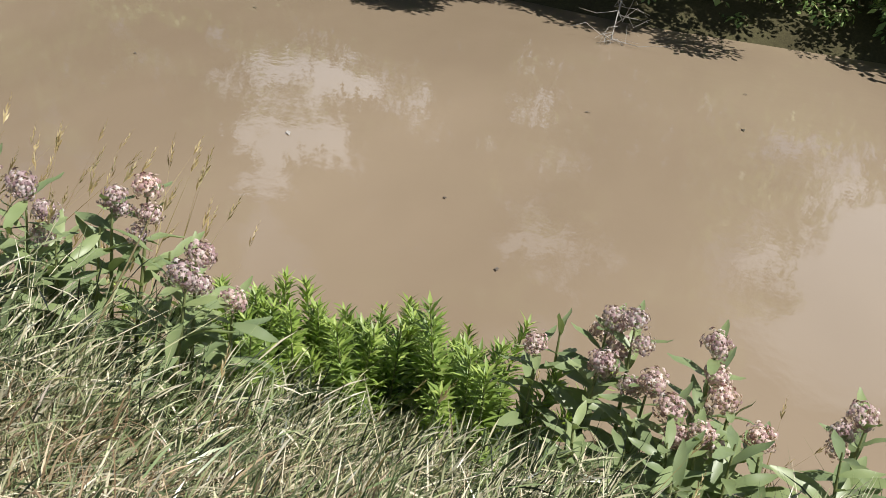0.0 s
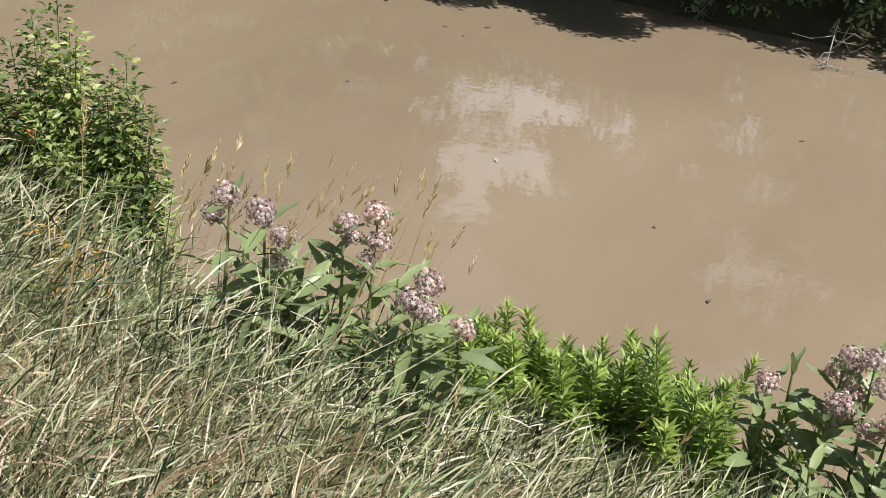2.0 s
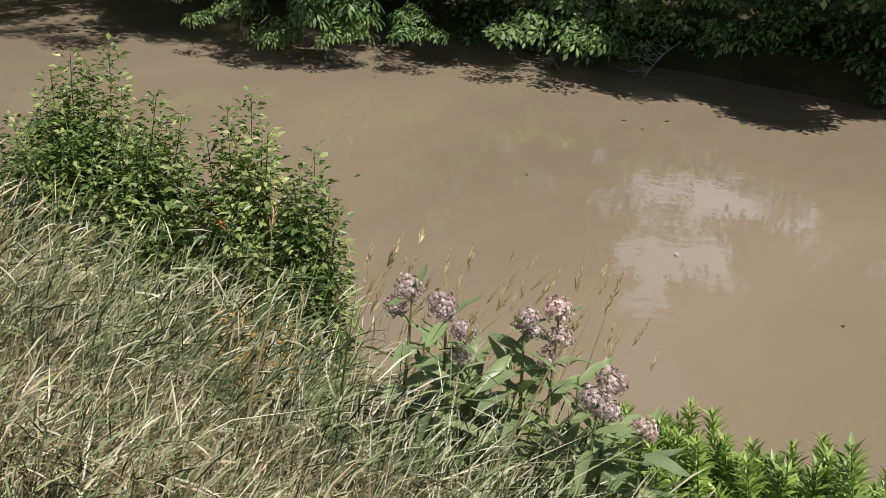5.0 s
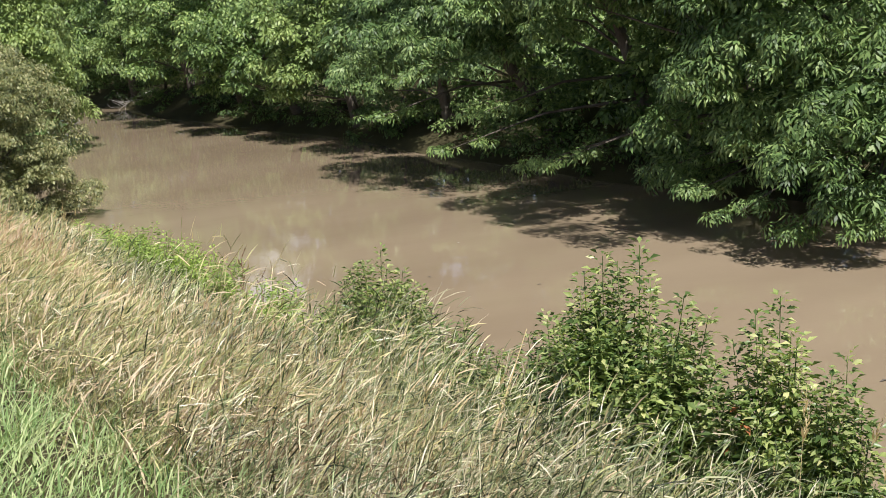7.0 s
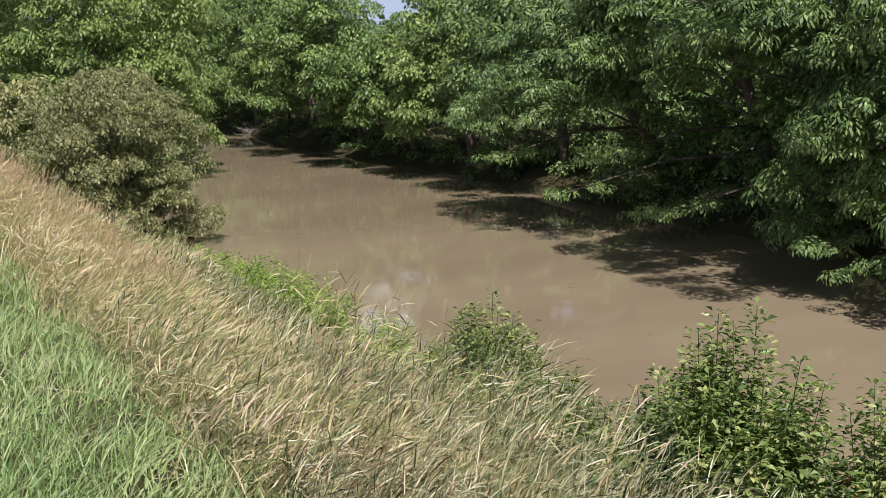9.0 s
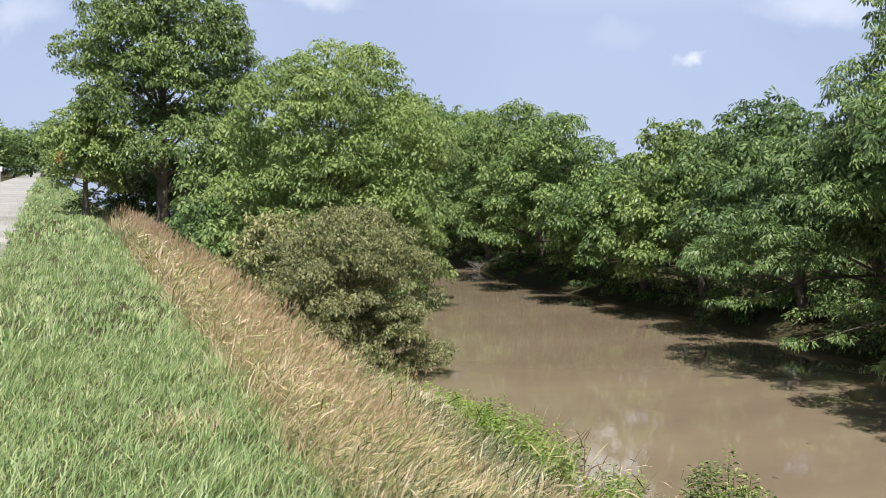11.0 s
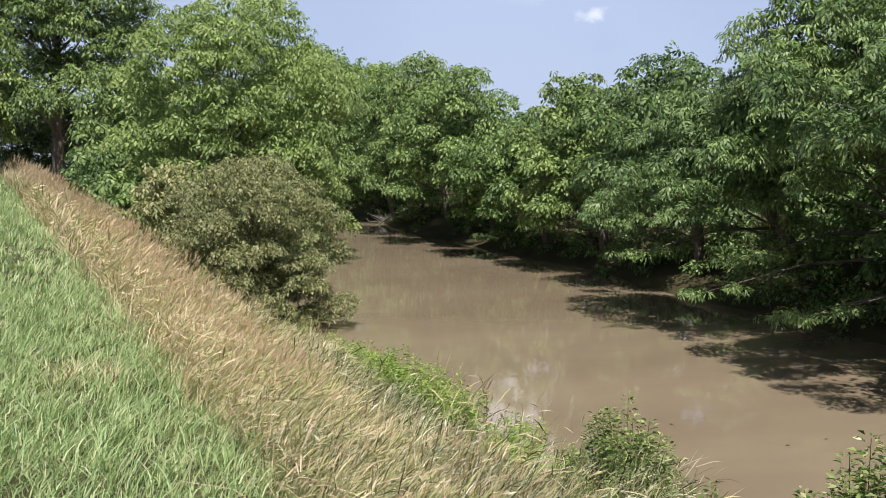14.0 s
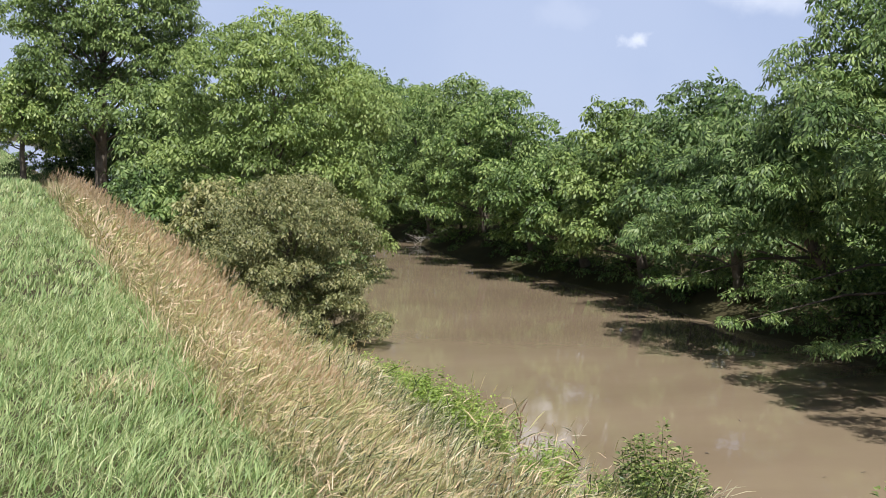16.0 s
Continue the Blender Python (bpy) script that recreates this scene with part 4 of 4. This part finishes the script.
r = np.random.default_rng(88)
for i in range(26):
    x, y = r.uniform(4.15, 4.6), 8.4 + 0.3 * i + r.uniform(-0.2, 0.2)
    z = float(land(x, y))
    ob = thing("leafy_weed", (x, y, z), "low leafy lime-green weed at the water's edge", "weed", "weeds along the waterline")
    for k in range(10):
        q = math.sqrt((k + 0.5) / 10)
        part("shoot", shoot(r.uniform(0.45, 0.8), 0.34 * q, k * 2.4, 0.062, 1500 + 20 * i + k), LIME, ob)


# dead branches in the water under the far trees
def dead_branch(x, y, size, seed):
    r = np.random.default_rng(seed)
    ob = thing("dead_branch", (x, y, 0.0), "bare bleached branch trailing in the river", "branch", "dead branches at the far bank")
    root = np.array([0.7, r.uniform(-0.3, 0.3), 0.5]) * size
    end = np.array([-0.35, r.uniform(-0.4, 0.4), -0.04]) * size
    mid = (root + end) / 2 + (0, 0, 0.08)
    part("limb", tube([root, mid, end], [0.012 * size, 0.009 * size, 0.004 * size], 6), DEAD, ob, "", True)
    for i in range(20):
        s = r.uniform(0.25, 0.95)
        a0 = root + (end - root) * s + (0, 0, 0.05)
        a1 = a0 + np.array([r.uniform(-0.5, 0.1), r.normal(0, 0.35), r.uniform(-0.15, 0.2)]) * size
        a1[2] = max(a1[2], -0.03)
        part("twig", tube([a0, a0 * 0.7 + a1 * 0.3 + r.normal(0, 0.06, 3), a0 * 0.35 + a1 * 0.65 + r.normal(0, 0.07, 3), a1], [0.006 * size, 0.0045 * size, 0.0035 * size, 0.0015 * size], 5), DEAD, ob, "", True)
    return ob


for i, (x, y, q) in enumerate([(13.2, 1.75, 0.75), (13.95, 5.7, 0.75), (14.3, 3.0, 0.6), (13.75, 7.1, 0.6), (14.6, 40.9, 1.2)]):
    dead_branch(x, y, q, 900 + i)


# long dead stalks lying in the bank grass
def dead_stalk(x, y, length, turn, rise, seed):
    r = np.random.default_rng(seed)
    ob = thing("dead_stalk", (x, y, float(land(x, y))), "long pale dead plant stalk leaning in the grass", "stalk", "dead stalks on the bank")
    d = np.array([math.cos(turn) * math.cos(rise), math.sin(turn) * math.cos(rise), math.sin(rise)]) * length
    part("stem", tube([(0, 0, 0), d * 0.5 + r.normal(0, 0.02, 3), d], [0.006, 0.005, 0.002], 5), STRAW, ob)
    return ob


for i, (x, y, l, t, e) in enumerate([(2.2, 2.14, 0.72, -52, 74), (2.75, 1.75, 0.95, -60, 66), (2.6, 3.9, 1.0, 30, 50), (4.35, 9.7, 1.1, -80, 42), (4.45, 11.2, 1.45, -88, 40)]):
    dead_stalk(x, y, l, radians(t), radians(e), 950 + i)

# docks gone to seed at the water's edge
for i, (x, y, top) in enumerate([(4.42, 10.0, 1.18), (4.5, 9.8, 1.0), (4.35, 12.3, 0.95)]):
    z = float(land(x, y))
    ob = thing("dock_weed", (x, y, z), "upright dock weed with brown seed clusters at the waterline", "weed", "docks at the waterline")
    part("stem", tube([(0, 0, -0.03), (0.01, 0.01, (top - z) * 0.5), (0, 0, top - z)], [0.006, 0.005, 0.002], 5), REDDISH, ob)
    for k in range(6):
        h, t = (top - z) * (0.55 + 0.085 * k), k * 2.4
        d = np.array([[0.5 * math.cos(t), 0.5 * math.sin(t), 1.0]])
        part("seed_cluster", scatter(plume(20 + k), np.array([[0, 0, h]]), frames_of(d, np.array([[1.0, 0.3, 0]])), [0.14]), REDDISH, ob)

r = np.random.default_rng(23)
for i in range(24):
    x, y, l = r.uniform(3.15, 3.7), r.uniform(3.3, 5.2), r.uniform(0.35, 0.7)
    ob = thing("dead_weed", (x, y, float(land(x, y))), "bare reddish-brown dead weed at the foot of the shrubs", "weed", "dead weeds by the shrubs")
    t, e = r.uniform(0, 6.28), radians(r.uniform(45, 80))
    d = np.array([math.cos(t) * math.cos(e), math.sin(t) * math.cos(e), math.sin(e)]) * l
    part("stem", tube([(0, 0, -0.02), d * 0.5 + r.normal(0, 0.02, 3), d], [0.004, 0.003, 0.001], 4), REDDISH, ob)
    for k in range(2):
        q = r.uniform(0.4, 0.8)
        part("twig", tube([d * q, d * q + r.normal(0, 0.05, 3) + (0, 0, 0.08)], [0.002, 0.001], 4), REDDISH, ob)
ob = thing("withered_plant", (3.1, 2.72, float(land(3.1, 2.72))), "withered ochre weed among the bank grass", "weed")
for i in range(5):
    part("shoot", shoot(0.62 + 0.06 * (i % 3), 0.12, i * 1.3, 0.05, 970 + i), OCHRE, ob)

# a marker post by the road
post = thing("marker_post", (0.9, 84, float(land(0.9, 84))), "thin pale wooden marker post on the grass verge", "post")
part("shaft", tube([(0, 0, -0.2), (0, 0, 0.6), (0, 0, 1.1)], [0.05, 0.05, 0.045], 8), DEAD, post)

sign = thing("road_sign", (-6.3, 200, float(land(-6.3, 200))), "small faded white road sign on a thin post", "sign")
part("post", tube([(0, 0, -0.3), (0, 0, 1.2), (0, 0, 2.3)], [0.05, 0.05, 0.045], 8), DEAD, sign)
bm = bmesh.new()
bmesh.ops.create_cube(bm, size=1.0, matrix=Matrix.Translation((0, -0.06, 1.95)) @ Matrix.Diagonal((0.6, 0.03, 0.75, 1)))
bmesh.ops.bevel(bm, geom=bm.edges[:], offset=0.012, segments=1, affect="EDGES")
panel = bpy.data.meshes.new("panel")
bm.to_mesh(panel)
bm.free()
panel.materials.append(WHITE)
part("panel", panel, WHITE, sign)

# leaves and bits of reed adrift
r = np.random.default_rng(41)
for i in range(26):
    x, y = r.uniform(6.5, 12.5), r.uniform(-1, 16)
    ob = new("floating_leaf", mesh_of("floating_leaf", *scatter(leaflet(1, r.uniform(0.2, 0.5), 0.05), np.array([[x, y, 0.012]]), frames_of(np.array([[math.cos(i), math.sin(i), 0.0]]), np.array([[0, 0, 1.0]])), [r.uniform(0.04, 0.1)]), DEAD if i % 5 == 0 else BARK))
    tagged(ob, "small dead leaf adrift on the muddy water", "leaf", "leaves adrift on the river")

# the verge and the bank go on round the camera, and loose stones line the road's edge
grass("short_verge_grass", [(-0.9, 1.4, -6.0, 3.0, 1300, 0.17, 0.009, 0.7, 10, 2, 9)], VERGE, "short green mown grass beside the gravel road")
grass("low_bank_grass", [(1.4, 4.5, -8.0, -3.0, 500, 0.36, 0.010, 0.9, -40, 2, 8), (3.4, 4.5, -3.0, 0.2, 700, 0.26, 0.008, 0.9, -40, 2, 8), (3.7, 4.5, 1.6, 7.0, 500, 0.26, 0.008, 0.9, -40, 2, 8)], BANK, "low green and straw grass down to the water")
r = np.random.default_rng(61)
bm = bmesh.new()
bmesh.ops.create_icosphere(bm, subdivisions=1, radius=0.5)
stone = (np.array([v.co * (0.8 + 0.4 * math.sin(7 * v.index)) for v in bm.verts]) * (1, 0.75, 0.55), np.array([[v.index for v in f.verts] for f in bm.faces]))
bm.free()
n = 5200
y = 3 + 75 * r.uniform(size=n) ** 1.3
x = -0.98 + r.normal(0, 0.1, n) - 0.5 * r.uniform(size=n) ** 3
z = 1.78 + 0.03 * np.clip(1 - ((x + 3.4) / 2.6) ** 2, -0.5, 1)
surface("loose_gravel", scatter(stone, np.stack([x, y, z], axis=1), frames_of(r.normal(size=(n, 3)) * (1, 1, 0.2), np.tile([[0, 0, 1.0]], (n, 1))), r.uniform(0.012, 0.045, n) * (1 + y / 60)), GRAVEL, "loose pale stones along the edge of the gravel road", "gravel", "stuff")
